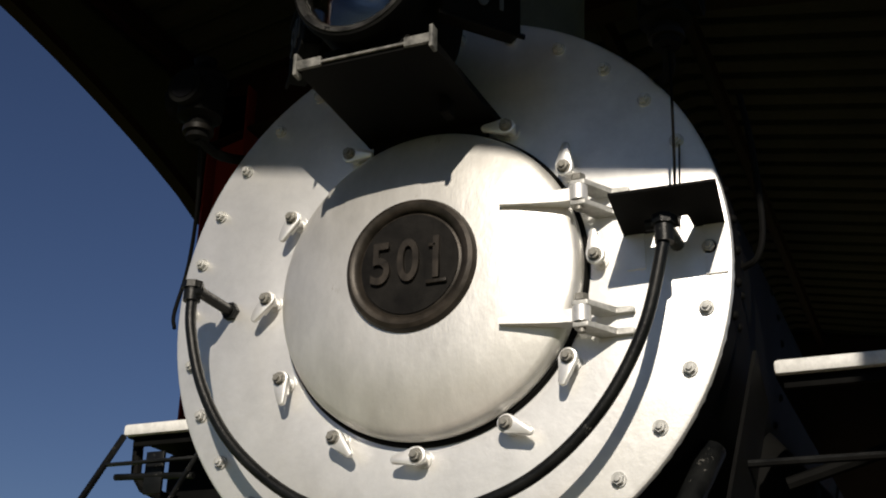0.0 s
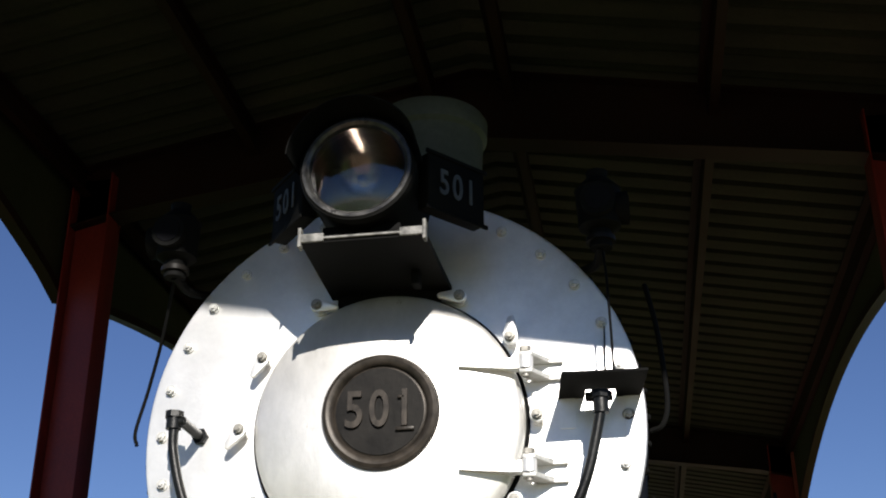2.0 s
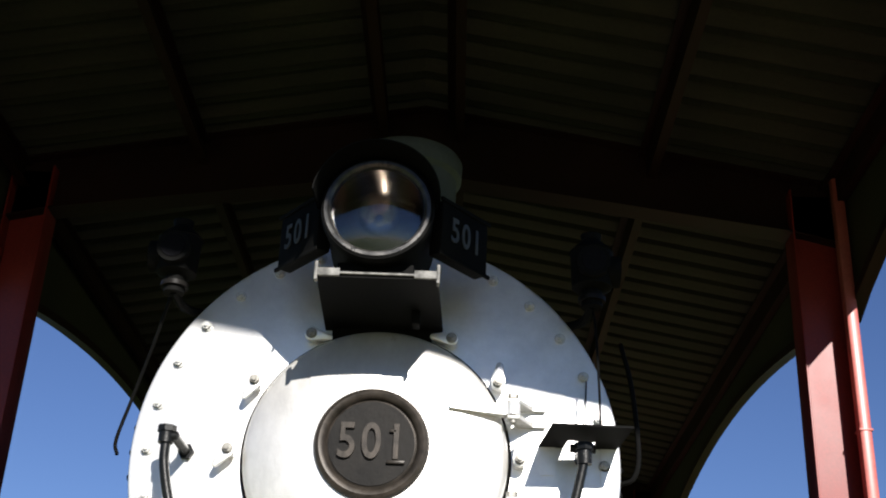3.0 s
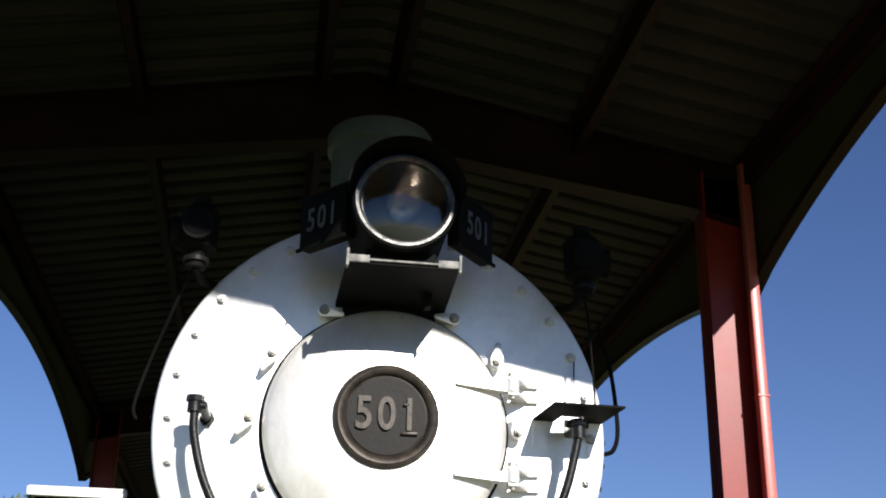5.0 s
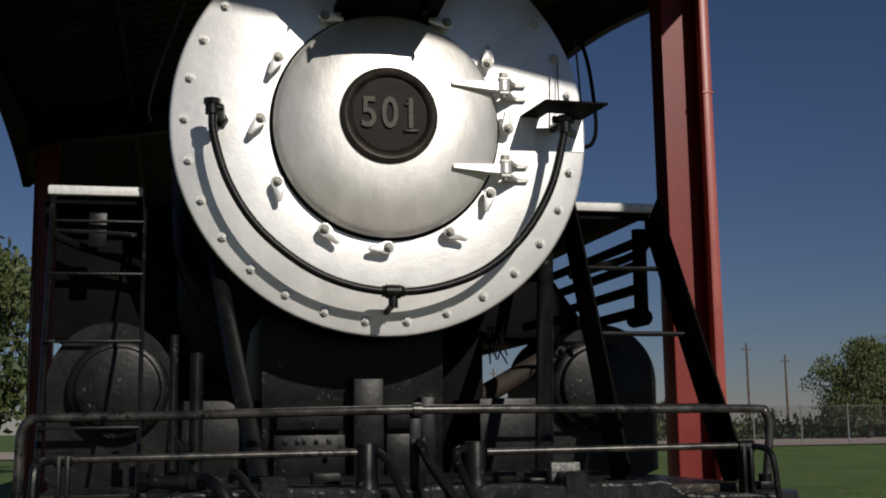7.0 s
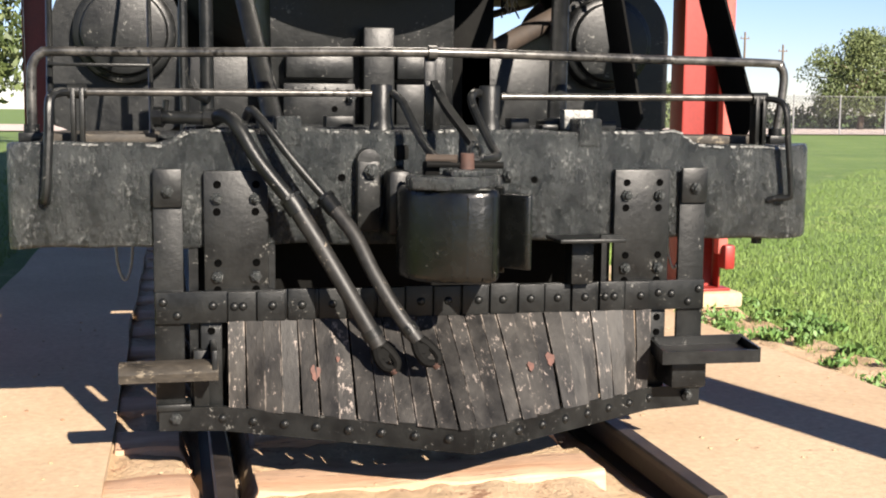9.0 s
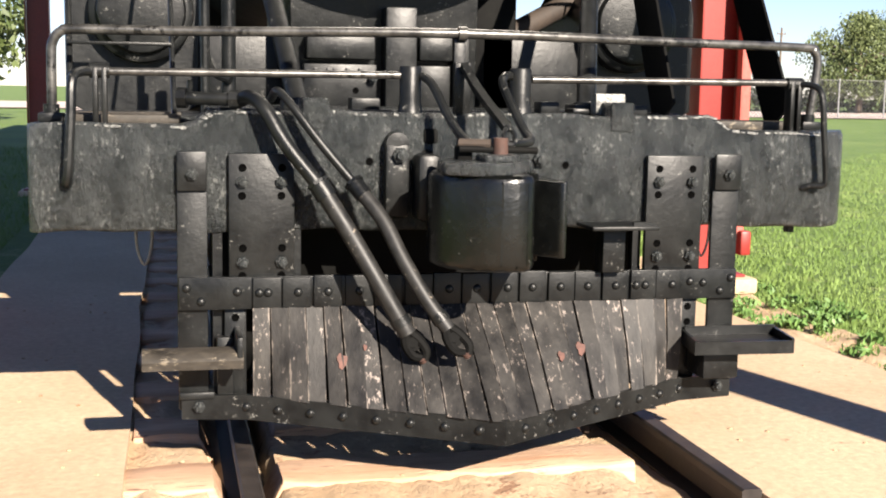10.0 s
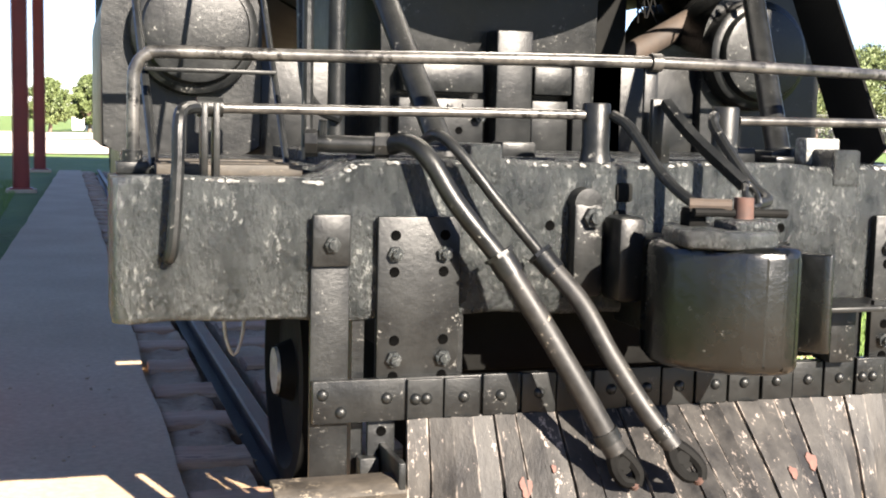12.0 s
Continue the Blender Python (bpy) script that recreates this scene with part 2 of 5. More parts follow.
def lathe(bm, centre, profile, n=64, axis="y", a0=0.0, a1=360.0):
    """Turn a profile of (radius, along) round an axis through centre; a radius of nought closes the end."""
    c, rings = Vector(centre), []
    full = a1 - a0 >= 359.9
    count = n if full else n + 1
    for r, h in profile:
        if r < 1e-6:
            rings.append([bm.verts.new(c + (Vector((0, h, 0)) if axis == "y" else Vector((0, 0, h))))])
            continue
        ring = []
        for k in range(count):
            a = radians(a0 + (a1 - a0) * k / n)
            ring.append(bm.verts.new(c + (Vector((r * math.cos(a), h, r * math.sin(a))) if axis == "y" else Vector((r * math.cos(a), r * math.sin(a), h)))))
        rings.append(ring)
    for a, b in zip(rings, rings[1:]):
        for k in range(n):
            k2 = (k + 1) % count
            f = [a[k % len(a)], a[k2 % len(a)], b[k2 % len(b)], b[k % len(b)]]
            f = [v for i, v in enumerate(f) if v not in f[:i]]
            if len(f) > 2:
                bm.faces.new(f)
    return bm


def prism(bm, outline, y0, y1, bevel=0.0):
    """Outline of (x, z) pushed from y0 to y1."""
    a = [bm.verts.new((x, y0, z)) for x, z in outline]
    b = [bm.verts.new((x, y1, z)) for x, z in outline]
    fs = [bm.faces.new(a), bm.faces.new(b[::-1])]
    for k in range(len(a)):
        k2 = (k + 1) % len(a)
        fs.append(bm.faces.new((a[k], b[k], b[k2], a[k2])))
    if bevel:
        bmesh.ops.bevel(bm, geom=list({e for f in fs[:2] for e in f.edges}), offset=bevel, segments=2, profile=0.5, affect="EDGES")
    return bm


def slab(bm, outline, z0, z1, bevel=0.0):
    """Outline of (x, y) raised from z0 to z1."""
    a = [bm.verts.new((x, y, z0)) for x, y in outline]
    b = [bm.verts.new((x, y, z1)) for x, y in outline]
    fs = [bm.faces.new(a[::-1]), bm.faces.new(b)]
    for k in range(len(a)):
        k2 = (k + 1) % len(a)
        fs.append(bm.faces.new((a[k], a[k2], b[k2], b[k])))
    if bevel:
        bmesh.ops.bevel(bm, geom=list({e for f in fs for e in f.edges}), offset=bevel, segments=3, profile=0.5, affect="EDGES")
    return bm


def mesh_of(name, bm, mat, sharp=35):
    me = bpy.data.meshes.new(name)
    bmesh.ops.recalc_face_normals(bm, faces=bm.faces)
    bm.to_mesh(me)
    bm.free()
    me.shade_smooth()
    me.set_sharp_from_angle(angle=radians(sharp))
    me.materials.append(mat)
    return me


def part(name, bm, mat, parent=None, label="", sharp=35):
    ob = new(name, bm if isinstance(bm, bpy.types.Mesh) else mesh_of(name, bm, mat, sharp))
    if parent:
        ob.parent = parent
        ob.matrix_parent_inverse = parent.matrix_world.inverted()
    return tagged(ob, label)


def placed(name, me, m, parent, label=""):
    """One more object on a shared mesh."""
    ob = new(name, me)
    ob.matrix_world = m
    if parent:
        ob.parent = parent
    return tagged(ob, label)


def B():
    return bmesh.new()


def thing(name, label, category, group="", at=(0, 0, 0)):
    return tagged(new(name), label, category, group)


def lettering(name, text, size, depth, mat, m, parent, label, bold=0.0, squeeze=1.0):
    cu = bpy.data.curves.new(name, "FONT")
    cu.body, cu.size, cu.extrude, cu.offset = text, size, depth, bold
    cu.align_x, cu.align_y, cu.space_character = "CENTER", "CENTER", 1.25
    tmp = bpy.data.objects.new(name, cu)
    me = bpy.data.meshes.new_from_object(tmp)
    bpy.data.objects.remove(tmp)
    me.materials.clear()
    me.materials.append(mat)
    return placed(name, me, m @ Matrix.Diagonal((squeeze, 1, 1, 1)), parent, label)


rnd = random.Random(4)

# ---- shared small pieces (built at the origin, facing -y) ----
bm = B()
rod(bm, (0, 0.004, 0), (0, -0.006, 0), 0.021, n=16)
rod(bm, (0, -0.004, 0), (0, -0.02, 0), 0.0165, 0.0155, n=6)
rod(bm, (0, -0.018, 0), (0, -0.028, 0), 0.009, 0.008, n=10)
NUT_SILVER = mesh_of("bolt", bm, NUTPAINT)
bm = B()
rod(bm, (0, 0.004, 0), (0, -0.014, 0), 0.02, n=6)
rod(bm, (0, -0.012, 0), (0, -0.026, 0), 0.011, n=10)
NUT_BLACK = mesh_of("bolt", bm, ROUGH_BLACK)
bm = B()
lathe(bm, (0, 0, 0), [(0.0, -0.011), (0.008, -0.009), (0.014, -0.004), (0.0155, 0.004)], n=14)
RIVET = mesh_of("rivet", bm, BLACK, 60)
# Flat black disc; its colour stands for the shade inside a bolt hole.
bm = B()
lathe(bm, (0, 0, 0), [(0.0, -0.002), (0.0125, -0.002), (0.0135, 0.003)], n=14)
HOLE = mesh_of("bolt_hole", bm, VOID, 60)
bm = B()
lathe(bm, (0, 0, 0), [(0.0, -0.010), (0.008, -0.008), (0.013, -0.003), (0.014, 0.003)], n=10)
SHELL_RIVET = mesh_of("rivet", bm, SOOT, 60)

# ---- locomotive ----
loco = thing("steam_locomotive", "black steam locomotive with a silver-painted smokebox front, standing on rails", "locomotive")
AX = 2.78          # height of the boiler's axis
FY = 0.835         # face of the smokebox front

shell = part("smokebox", lathe(B(), (0, 0, AX), [(0.87, FY + 0.012), (0.9, FY + 0.014), (0.905, FY + 0.10), (0.895, FY + 0.105), (0.895, 3.4), (0.905, 3.41), (0.905, 3.5), (0.86, 3.55)], 96), SOOT, loco, "sooty black riveted smokebox shell")
part("boiler", lathe(B(), (0, 0, AX), [(0.86, 3.54), (0.87, 8.2), (0.0, 8.21)], 64), SOOT, loco)
for row in (FY + 0.05, FY + 0.16, 1.75):
    for k in range(60):
        a = 2 * math.pi * k / 60
        if row < FY + 0.2 and not (-0.3 < math.sin(a) < 0.75 and abs(math.cos(a)) > 0.3):
            continue
        if row > 1 and not (abs(math.sin(a)) < 0.5):
            continue
        rr = 0.905 if row < FY + 0.1 else 0.895
        m = Matrix.Translation((rr * math.cos(a), row, AX + rr * math.sin(a))) @ Matrix.Rotation(-a - math.pi / 2, 4, "Y") @ Matrix.Rotation(radians(90), 4, "X")
        placed("rivet", SHELL_RIVET, m, shell)

front = part("smokebox_front", lathe(B(), (0, 0, AX), [(0.0, FY), (0.5, FY), (0.885, FY), (0.895, FY + 0.004), (0.9, FY + 0.012), (0.9, FY + 0.03), (0.4, FY + 0.03)], 128), SILVER, loco, "silver-painted round smokebox front plate")
for k in range(30):
    a = radians(12 * k)
    placed("bolt", NUT_SILVER, pose(0.838 * math.cos(a), FY, AX + 0.838 * math.sin(a), 0, rnd.uniform(0, 60), 0), front)

door = part("smokebox_door", lathe(B(), (0.005, 0, AX - 0.002), [(0.0, 0.705), (0.12, 0.707), (0.2, 0.712), (0.28, 0.720), (0.34, 0.731), (0.39, 0.745), (0.43, 0.759), (0.455, 0.768), (0.467, 0.774), (0.476, 0.782), (0.481, 0.795), (0.483, 0.815), (0.478, 0.838)], 128), DOORSILVER, loco, "domed silver smokebox door with a thick edge", sharp=50)

# Added black ring that stands in for shade behind the door's edge.
part("door_gasket", lathe(B(), (0.005, 0, AX - 0.002), [(0.476, 0.819), (0.490, 0.820), (0.495, 0.826), (0.496, 0.838)], 128), SOOT, front, "black ring added for the shade in the gap behind the door")

# clamps round the door: a teardrop dog on a stud, its tip hanging down
bm = B()
outline = []
for k in range(14):
    a = radians(-15 + 210 * k / 13)
    outline.append((0.027 * math.cos(a), 0.027 * math.sin(a)))
for k in range(8):
    a = radians(195 + 150 * k / 7)
    outline.append((0.012 * math.cos(a), -0.07 + 0.012 * math.sin(a)))
prism(bm, outline, -0.058, -0.040, 0.005)
prism(bm, [(0.016, 0.012), (-0.016, 0.012), (-0.012, -0.045), (0.012, -0.045)], -0.045, -0.022, 0.003)
rod(bm, (0, 0.002, 0), (0, -0.042, 0), 0.015, n=12)
rod(bm, (0, 0.002, 0), (0, -0.007, 0), 0.026, n=16)
DOG = mesh_of("clamp", bm, SILVER)
bm = B()
rod(bm, (0, -0.05, 0), (0, -0.082, 0), 0.0095, n=12)
rod(bm, (0, -0.056, 0), (0, -0.060, 0), 0.021, n=18)
rod(bm, (0, -0.060, 0), (0, -0.074, 0), 0.0165, n=6)
STUD = mesh_of("nut", bm, NUTMETAL)
for ang, turn in ((0, 176), (33, 184), (60, 95), (90, 70), (120, -80), (150, 28), (180, 35), (210, -6), (240, -45), (270, 84), (300, -68), (327, 14)):
    a = radians(ang)
    x, z = 0.53 * math.cos(a), AX + 0.53 * math.sin(a)
    ob = placed("clamp", DOG, pose(x, FY, z, 0, turn, 0), front)
    placed("nut", STUD, pose(x, FY, z, 0, rnd.uniform(0, 60), 0), front)

# hinges: a tapering strap on the door, a forked bracket on the front plate
for z in (AX + 0.172, AX - 0.19):
    bm = B()
    strap = [((0.27, 0.706), 0.008), ((0.36, 0.716), 0.014), ((0.44, 0.726), 0.018), ((0.495, 0.728), 0.020), ((0.495, 0.765), 0.020), ((0.44, 0.785), 0.018), ((0.36, 0.748), 0.014), ((0.27, 0.728), 0.008)]
    low = [bm.verts.new((*p, z - h)) for p, h in strap]
    top = [bm.verts.new((*p, z + h)) for p, h in strap]
    bm.faces.new(low[::-1])
    bm.faces.new(top)
    for k in range(8):
        bm.faces.new((low[k], low[(k + 1) % 8], top[(k + 1) % 8], top[k]))
    rod(bm, (0.5, 0.735, z - 0.022), (0.5, 0.735, z + 0.022), 0.026, n=18)
    part("hinge_strap", bm, SILVER, door)
    bm = B()
    for s in (-1, 1):
        zz = z + s * 0.031
        slab(bm, [(0.478, 0.718), (0.522, 0.718), (0.56, 0.785), (0.575, 0.815), (0.625, 0.812), (0.625, FY + 0.002), (0.52, FY + 0.002), (0.478, 0.752)], zz - 0.008, zz + 0.008, 0.003)
    part("hinge_bracket", bm, NUTPAINT, front)
    bm = B()
    rod(bm, (0.5, 0.735, z - 0.05), (0.5, 0.735, z + 0.05), 0.012, n=12)
    rod(bm, (0.5, 0.735, z + 0.040), (0.5, 0.735, z + 0.058), 0.021, n=6)
    part("hinge_pin", bm, NUTMETAL, front, "bare steel hinge pin")

# number plate
plate = part("number_plate", lathe(B(), (-0.004, 0, 2.796), [(0.0, 0.702), (0.155, 0.702), (0.162, 0.706), (0.166, 0.696), (0.176, 0.688), (0.188, 0.686), (0.2, 0.692), (0.207, 0.706), (0.209, 0.733), (0.1, 0.738)], 96), BRONZE, loco, "round dull bronze number plate with a raised rim")
part("plate_field", lathe(B(), (-0.004, 0, 2.796), [(0.0, 0.698), (0.154, 0.698), (0.155, 0.705)], 72), BRONZE_DARK, plate, "dark bronze field of the plate")
for x, ch in ((-0.088, "5"), (0.0, "0"), (0.088, "1")):
    lettering("numeral", ch, 0.182, 0.006, BRONZE, pose(-0.004 + x, 0.692, 2.796, 90, 0, 0), plate, "raised bronze numeral " + ch, 0.0025, 0.80)
for lo, hi in (((0.054, 2.722), (0.118, 2.734)), ((0.060, 2.836), (0.084, 2.846))):
    part("serif", box(B(), (lo[0], 0.686, lo[1]), (hi[0], 0.698, hi[1]), 0.002), BRONZE, plate)

# pipe round the lower half of the front
pipe_pts = [(-0.73, 0.67, 2.80), (-0.722, 0.67, 2.67), (-0.66, 0.67, 2.48), (-0.545, 0.67, 2.305), (-0.37, 0.67, 2.16), (-0.19, 0.67, 2.08), (0.0, 0.67, 2.052), (0.19, 0.67, 2.072), (0.39, 0.67, 2.15), (0.56, 0.67, 2.30), (0.68, 0.67, 2.50), (0.742, 0.67, 2.72), (0.75, 0.67, 2.80)]
pipe = part("lubricator_pipe", tube(B(), pipe_pts, 0.0175, 12, 8), BLACK, loco, "glossy black pipe curving round the smokebox front", 60)
bm = B()
rod(bm, (-0.731, 0.67, 2.76), (-0.731, 0.67, 2.812), 0.027, n=16)
rod(bm, (-0.731, 0.67, 2.80), (-0.731, 0.67, 2.822), 0.034, n=8)
rod(bm, (-0.731, 0.67, 2.785), (-0.69, 0.67, 2.785), 0.018, n=12)
rod(bm, (-0.70, 0.66, 2.785), (-0.69, FY, 2.775), 0.018, n=12)
rod(bm, (-0.69, FY - 0.02, 2.775), (-0.69, FY + 0.002, 2.775), 0.03, n=6)
part("pipe_elbow", bm, BLACK, pipe)
bm = B()
rod(bm, (-0.03, 0.67, 2.052), (0.03, 0.67, 2.052), 0.029, n=16)
rod(bm, (-0.045, 0.67, 2.053), (-0.028, 0.67, 2.052), 0.025, n=6)
rod(bm, (0.028, 0.67, 2.052), (0.045, 0.67, 2.053), 0.025, n=6)
rod(bm, (0, 0.67, 2.05), (0, 0.67, 1.985), 0.02, n=12)
rod(bm, (0, 0.67, 2.0), (0, FY, 1.985), 0.014, n=10)
part("pipe_tee", bm, BLACK, pipe)
bm = B()
rod(bm, (0.75, 0.67, 2.74), (0.75, 0.67, 2.80), 0.026, n=16)
rod(bm, (0.75, 0.67, 2.79), (0.75, 0.67, 2.815), 0.034, n=8)
rod(bm, (0.75, 0.665, 2.80), (0.75, FY, 2.80), 0.02, n=12)
rod(bm, (0.70, 0.68, 2.80), (0.79, 0.68, 2.80), 0.016, n=10)
part("pipe_union", bm, BLACK, pipe)

# shelf bracket over the end of the pipe
bm = B()
slab(bm, [(0.63, 0.558), (0.912, 0.566), (0.885, FY), (0.80, FY), (0.80, 0.75), (0.70, 0.74), (0.69, FY), (0.60, FY)], 2.845, 2.853)
shelf = part("shelf_bracket", bm, SOOT, loco, "black sheet-steel shelf bracket on the smokebox front")
for x0, x1, z0 in ((0.825, 0.885, 2.70), (0.605, 0.66, 2.74)):
    part("bracket_leg", slab(B(), [(x0, FY - 0.006), (x1, FY - 0.006), (x1, FY), (x0, FY)], z0, 2.845), SILVER, shelf, "silver-painted leg of the bracket")
bm = B()
tube(bm, [(0.80, 0.60, 2.853), (0.80, 0.62, 3.0), (0.795, 0.66, 3.25), (0.785, 0.70, 3.36)], 0.0045, 6, 3)
tube(bm, [(0.77, 0.80, 2.86), (0.772, 0.815, 3.0), (0.775, 0.82, 3.1)], 0.003, 6, 3)
part("lamp_wire", bm, SOOT, shelf)

# headlight and its platform
bm = B()
slab(bm, [(-0.205, 0.33), (0.215, 0.33), (0.23, FY), (-0.22, FY)], 3.274, 3.30)
slab(bm, [(-0.19, FY - 0.035), (0.19, FY - 0.035), (0.19, FY), (-0.19, FY)], 3.225, 3.275)
platform = part("headlight_platform", bm, SOOT, loco, "black steel platform that carries the headlight")
bm = B()
box(bm, (-0.208, 0.32, 3.284), (0.218, 0.329, 3.292), 0.002)
for x in (-0.208, 0.134):
    box(bm, (x, 0.318, 3.275), (x + 0.084, 0.331, 3.305), 0.003)
for x in (-0.212, 0.212):
    box(bm, (x, 0.315, 3.258), (x + 0.011, 0.35, 3.328), 0.002)
part("platform_lip", bm, LIP, platform, "scuffed white-painted lip with corner clips")
bm = B()
box(bm, (0.12, 0.60, 3.22), (0.15, 0.66, 3.276), 0.005)
part("platform_hinge", bm, SOOT, platform)
HL = Vector((-0.005, 0, 3.517))
lamp = part("headlight", lathe(B(), HL, [(0.168, 0.30), (0.175, 0.275), (0.186, 0.268), (0.196, 0.272), (0.2, 0.29), (0.2, 0.305), (0.192, 0.31), (0.192, 0.62), (0.15, 0.70), (0.0, 0.72)], 72), SOOT, loco, "round black locomotive headlight with a visor")
part("headlight_rim", lathe(B(), HL, [(0.163, 0.292), (0.166, 0.272), (0.176, 0.264), (0.187, 0.264), (0.19, 0.275)], 72), STEEL, lamp, "bright steel rim of the headlight")
part("reflector", lathe(B(), HL, [(0.166, 0.297), (0.155, 0.325), (0.135, 0.36), (0.11, 0.392), (0.08, 0.42), (0.045, 0.44), (0.0, 0.45)], 72), MIRROR, lamp, "dished silvered reflector", 60)
part("bulb", lathe(B(), HL, [(0.0, 0.345), (0.014, 0.350), (0.02, 0.37), (0.012, 0.40), (0.01, 0.45)], 20), GLASS, lamp)
lens = part("headlight_lens", lathe(B(), HL, [(0.0, 0.262), (0.06, 0.265), (0.12, 0.275), (0.166, 0.29), (0.166, 0.294), (0.12, 0.279), (0.06, 0.269), (0.0, 0.266)], 72), GLASS, lamp, "clear domed headlight glass", 60)
lens.visible_shadow = False
bm = B()
lathe(bm, HL, [(0.196, 0.30), (0.212, 0.30), (0.218, 0.17), (0.222, 0.17), (0.218, 0.32), (0.196, 0.34)], 40, "y", 4, 176)
rod(bm, HL + Vector((-0.05, 0.34, 0.2)), HL + Vector((-0.05, 0.34, 0.27)), 0.014, n=10)
part("visor", bm, SOOT, lamp, "black half-round visor over the lens")
bm = B()
box(bm, (-0.14, 0.36, 3.3), (0.13, 0.64, 3.345), 0.006)
part("headlight_base", bm, SOOT, lamp)
for s in (-1, 1):
    m = Matrix.Translation((s * 0.305, 0.475, 3.51)) @ Matrix.Rotation(radians(s * 50), 4, "Z")
    bm = B()
    box(bm, (-0.13, 0.0, -0.105), (0.13, 0.06, 0.105), 0.008)
    bm.transform(m)
    nb = part("number_board", bm, SOOT, loco, "angled black number board beside the headlight")
    for z in (-0.115, 0.1):
        bm = box(B(), (-0.14, -0.006, z), (0.14, 0.004, z + 0.015), 0.002)
        bm.transform(m)
        part("board_rim", bm, SOOT, nb)
    lettering("board_number", "501", 0.135, 0.002, DIGIT, m @ pose(0, -0.004, 0, 90, 0, 0), nb, "white painted digits 501", 0.002, 0.72)

# stack, marker lamps, boiler handrails
part("smokestack", lathe(B(), (0.0, 1.72, 0), [(0.40, 3.60), (0.33, 3.68), (0.27, 3.80), (0.245, 3.98), (0.24, 4.15), (0.247, 4.41), (0.268, 4.43), (0.272, 4.51), (0.26, 4.53), (0.225, 4.53), (0.22, 4.0)], 64, "z"), material("grey_stack_paint", ((0.042, 0.045, 0.042), (0.07, 0.073, 0.067)), 0.6, 0, 3), loco, "grey-painted cylindrical smokestack")
for s in (-1, 1):
    bm = B()
    lathe(bm, (s * 0.785, 0.68, 0), [(0.0, 3.40), (0.045, 3.405), (0.075, 3.42), (0.08, 3.56), (0.085, 3.565), (0.05, 3.60), (0.035, 3.615), (0.04, 3.64), (0.0, 3.65)], 32, "z")
    rod(bm, (s * 0.785, 0.68, 3.34), (s * 0.785, 0.68, 3.41), 0.04, n=16)
    tube(bm, [(s * 0.785, 0.68, 3.35), (s * 0.76, 0.80, 3.33), (s * 0.66, 0.95, 3.36)], 0.018, 8, 4)
    mk = part("marker_lamp", bm, SOOT, loco, "black marker lamp on a bracket at the smokebox shoulder")
    for d in ((0, -1), (s, 0)):
        bm = B()
        v = Vector((d[0], d[1], 0))
        c = Vector((s * 0.785, 0.68, 3.49))
        rod(bm, c + v * 0.06, c + v * 0.105, 0.058, 0.062, n=24)
        part("lens_hood", bm, SOOT, mk)
        bm = B()
        rod(bm, c + v * 0.100, c + v * 0.108, 0.05, 0.045, n=24)
        part("marker_lens", bm, DARKGLASS, mk)
    bm = B()
    rod(bm, (s * 0.785, 0.68, 3.362), (s * 0.785, 0.68, 3.38), 0.052, n=20)
    part("base_ring", bm, BRONZE_DARK, mk, "dark brass ring under the lamp")
    bm = B()
    if s > 0:
        pts = [(0.93, 0.99, 3.32), (0.96, 0.93, 3.12), (0.975, 0.90, 2.86), (0.955, 0.90, 2.76), (0.91, 0.92, 2.74)]
    else:
        pts = [(-0.80, 0.72, 3.36), (-0.88, 0.85, 3.18), (-0.95, 0.93, 3.0), (-0.985, 0.93, 2.84), (-0.97, 0.92, 2.78)]
    tube(bm, pts, 0.0095 if s > 0 else 0.007, 8, 6)
    part("conduit", bm, SOOT, loco, "thin black conduit beside the smokebox")

# smokebox saddle and braces
bm = B()
outline = [(-0.49, 1.30), (0.32, 1.30), (0.325, 1.90)]
outline += [(0.89 * math.cos(radians(a)), AX + 0.89 * math.sin(radians(a))) for a in range(-68, -123, -6)]
outline += [(-0.49, 1.90)]
prism(bm, outline, 1.22, 2.4, 0.01)
saddle = part("saddle", bm, BLACK, loco, "cast black smokebox saddle")
bm = B()
box(bm, (-0.43, 1.13, 1.50), (-0.14, 1.23, 1.60), 0.008)
box(bm, (0.05, 1.13, 1.50), (0.195, 1.23, 1.60), 0.008)
box(bm, (-0.10, 1.11, 1.30), (0.035, 1.23, 1.72), 0.008)
box(bm, (0.20, 1.13, 1.30), (0.27, 1.23, 1.64), 0.008)
box(bm, (-0.44, 1.15, 1.30), (-0.13, 1.23, 1.48), 0.006)
box(bm, (0.05, 1.15, 1.30), (0.19, 1.23, 1.48), 0.006)
part("frame_block", bm, BLACK, saddle)
for k in (0, 2, 3, 5, 7):
    part("cast_mark", box(B(), (-0.40 + k * 0.027, 1.142, 1.44), (-0.382 + k * 0.027, 1.152, 1.463), 0.002), BLACK, saddle)
for p in ((-0.15, 1.13, 1.42), (-0.22, 1.148, 1.37)):
    placed("bolt", NUT_BLACK if p[0] > -0.2 else HOLE, pose(*p), saddle)
for x0, x1, z0 in ((-0.70, -0.553, 2.21), (0.77, 0.495, 2.25)):
    bm = B()
    rod(bm, (x0, 1.06, z0 + 0.02), (x1, 0.27, 1.31), 0.036, n=18)
    rod(bm, (x1, 0.27, 1.34), (x1, 0.265, 1.30), 0.05, n=18)
    box(bm, (x1 - 0.06, 0.22, 1.295), (x1 + (0.22 if x1 > 0 else 0.06), 0.34, 1.335), 0.006)
    part("smokebox_brace", bm, BLACK, loco, "black round brace from smokebox to deck")
bm = B()
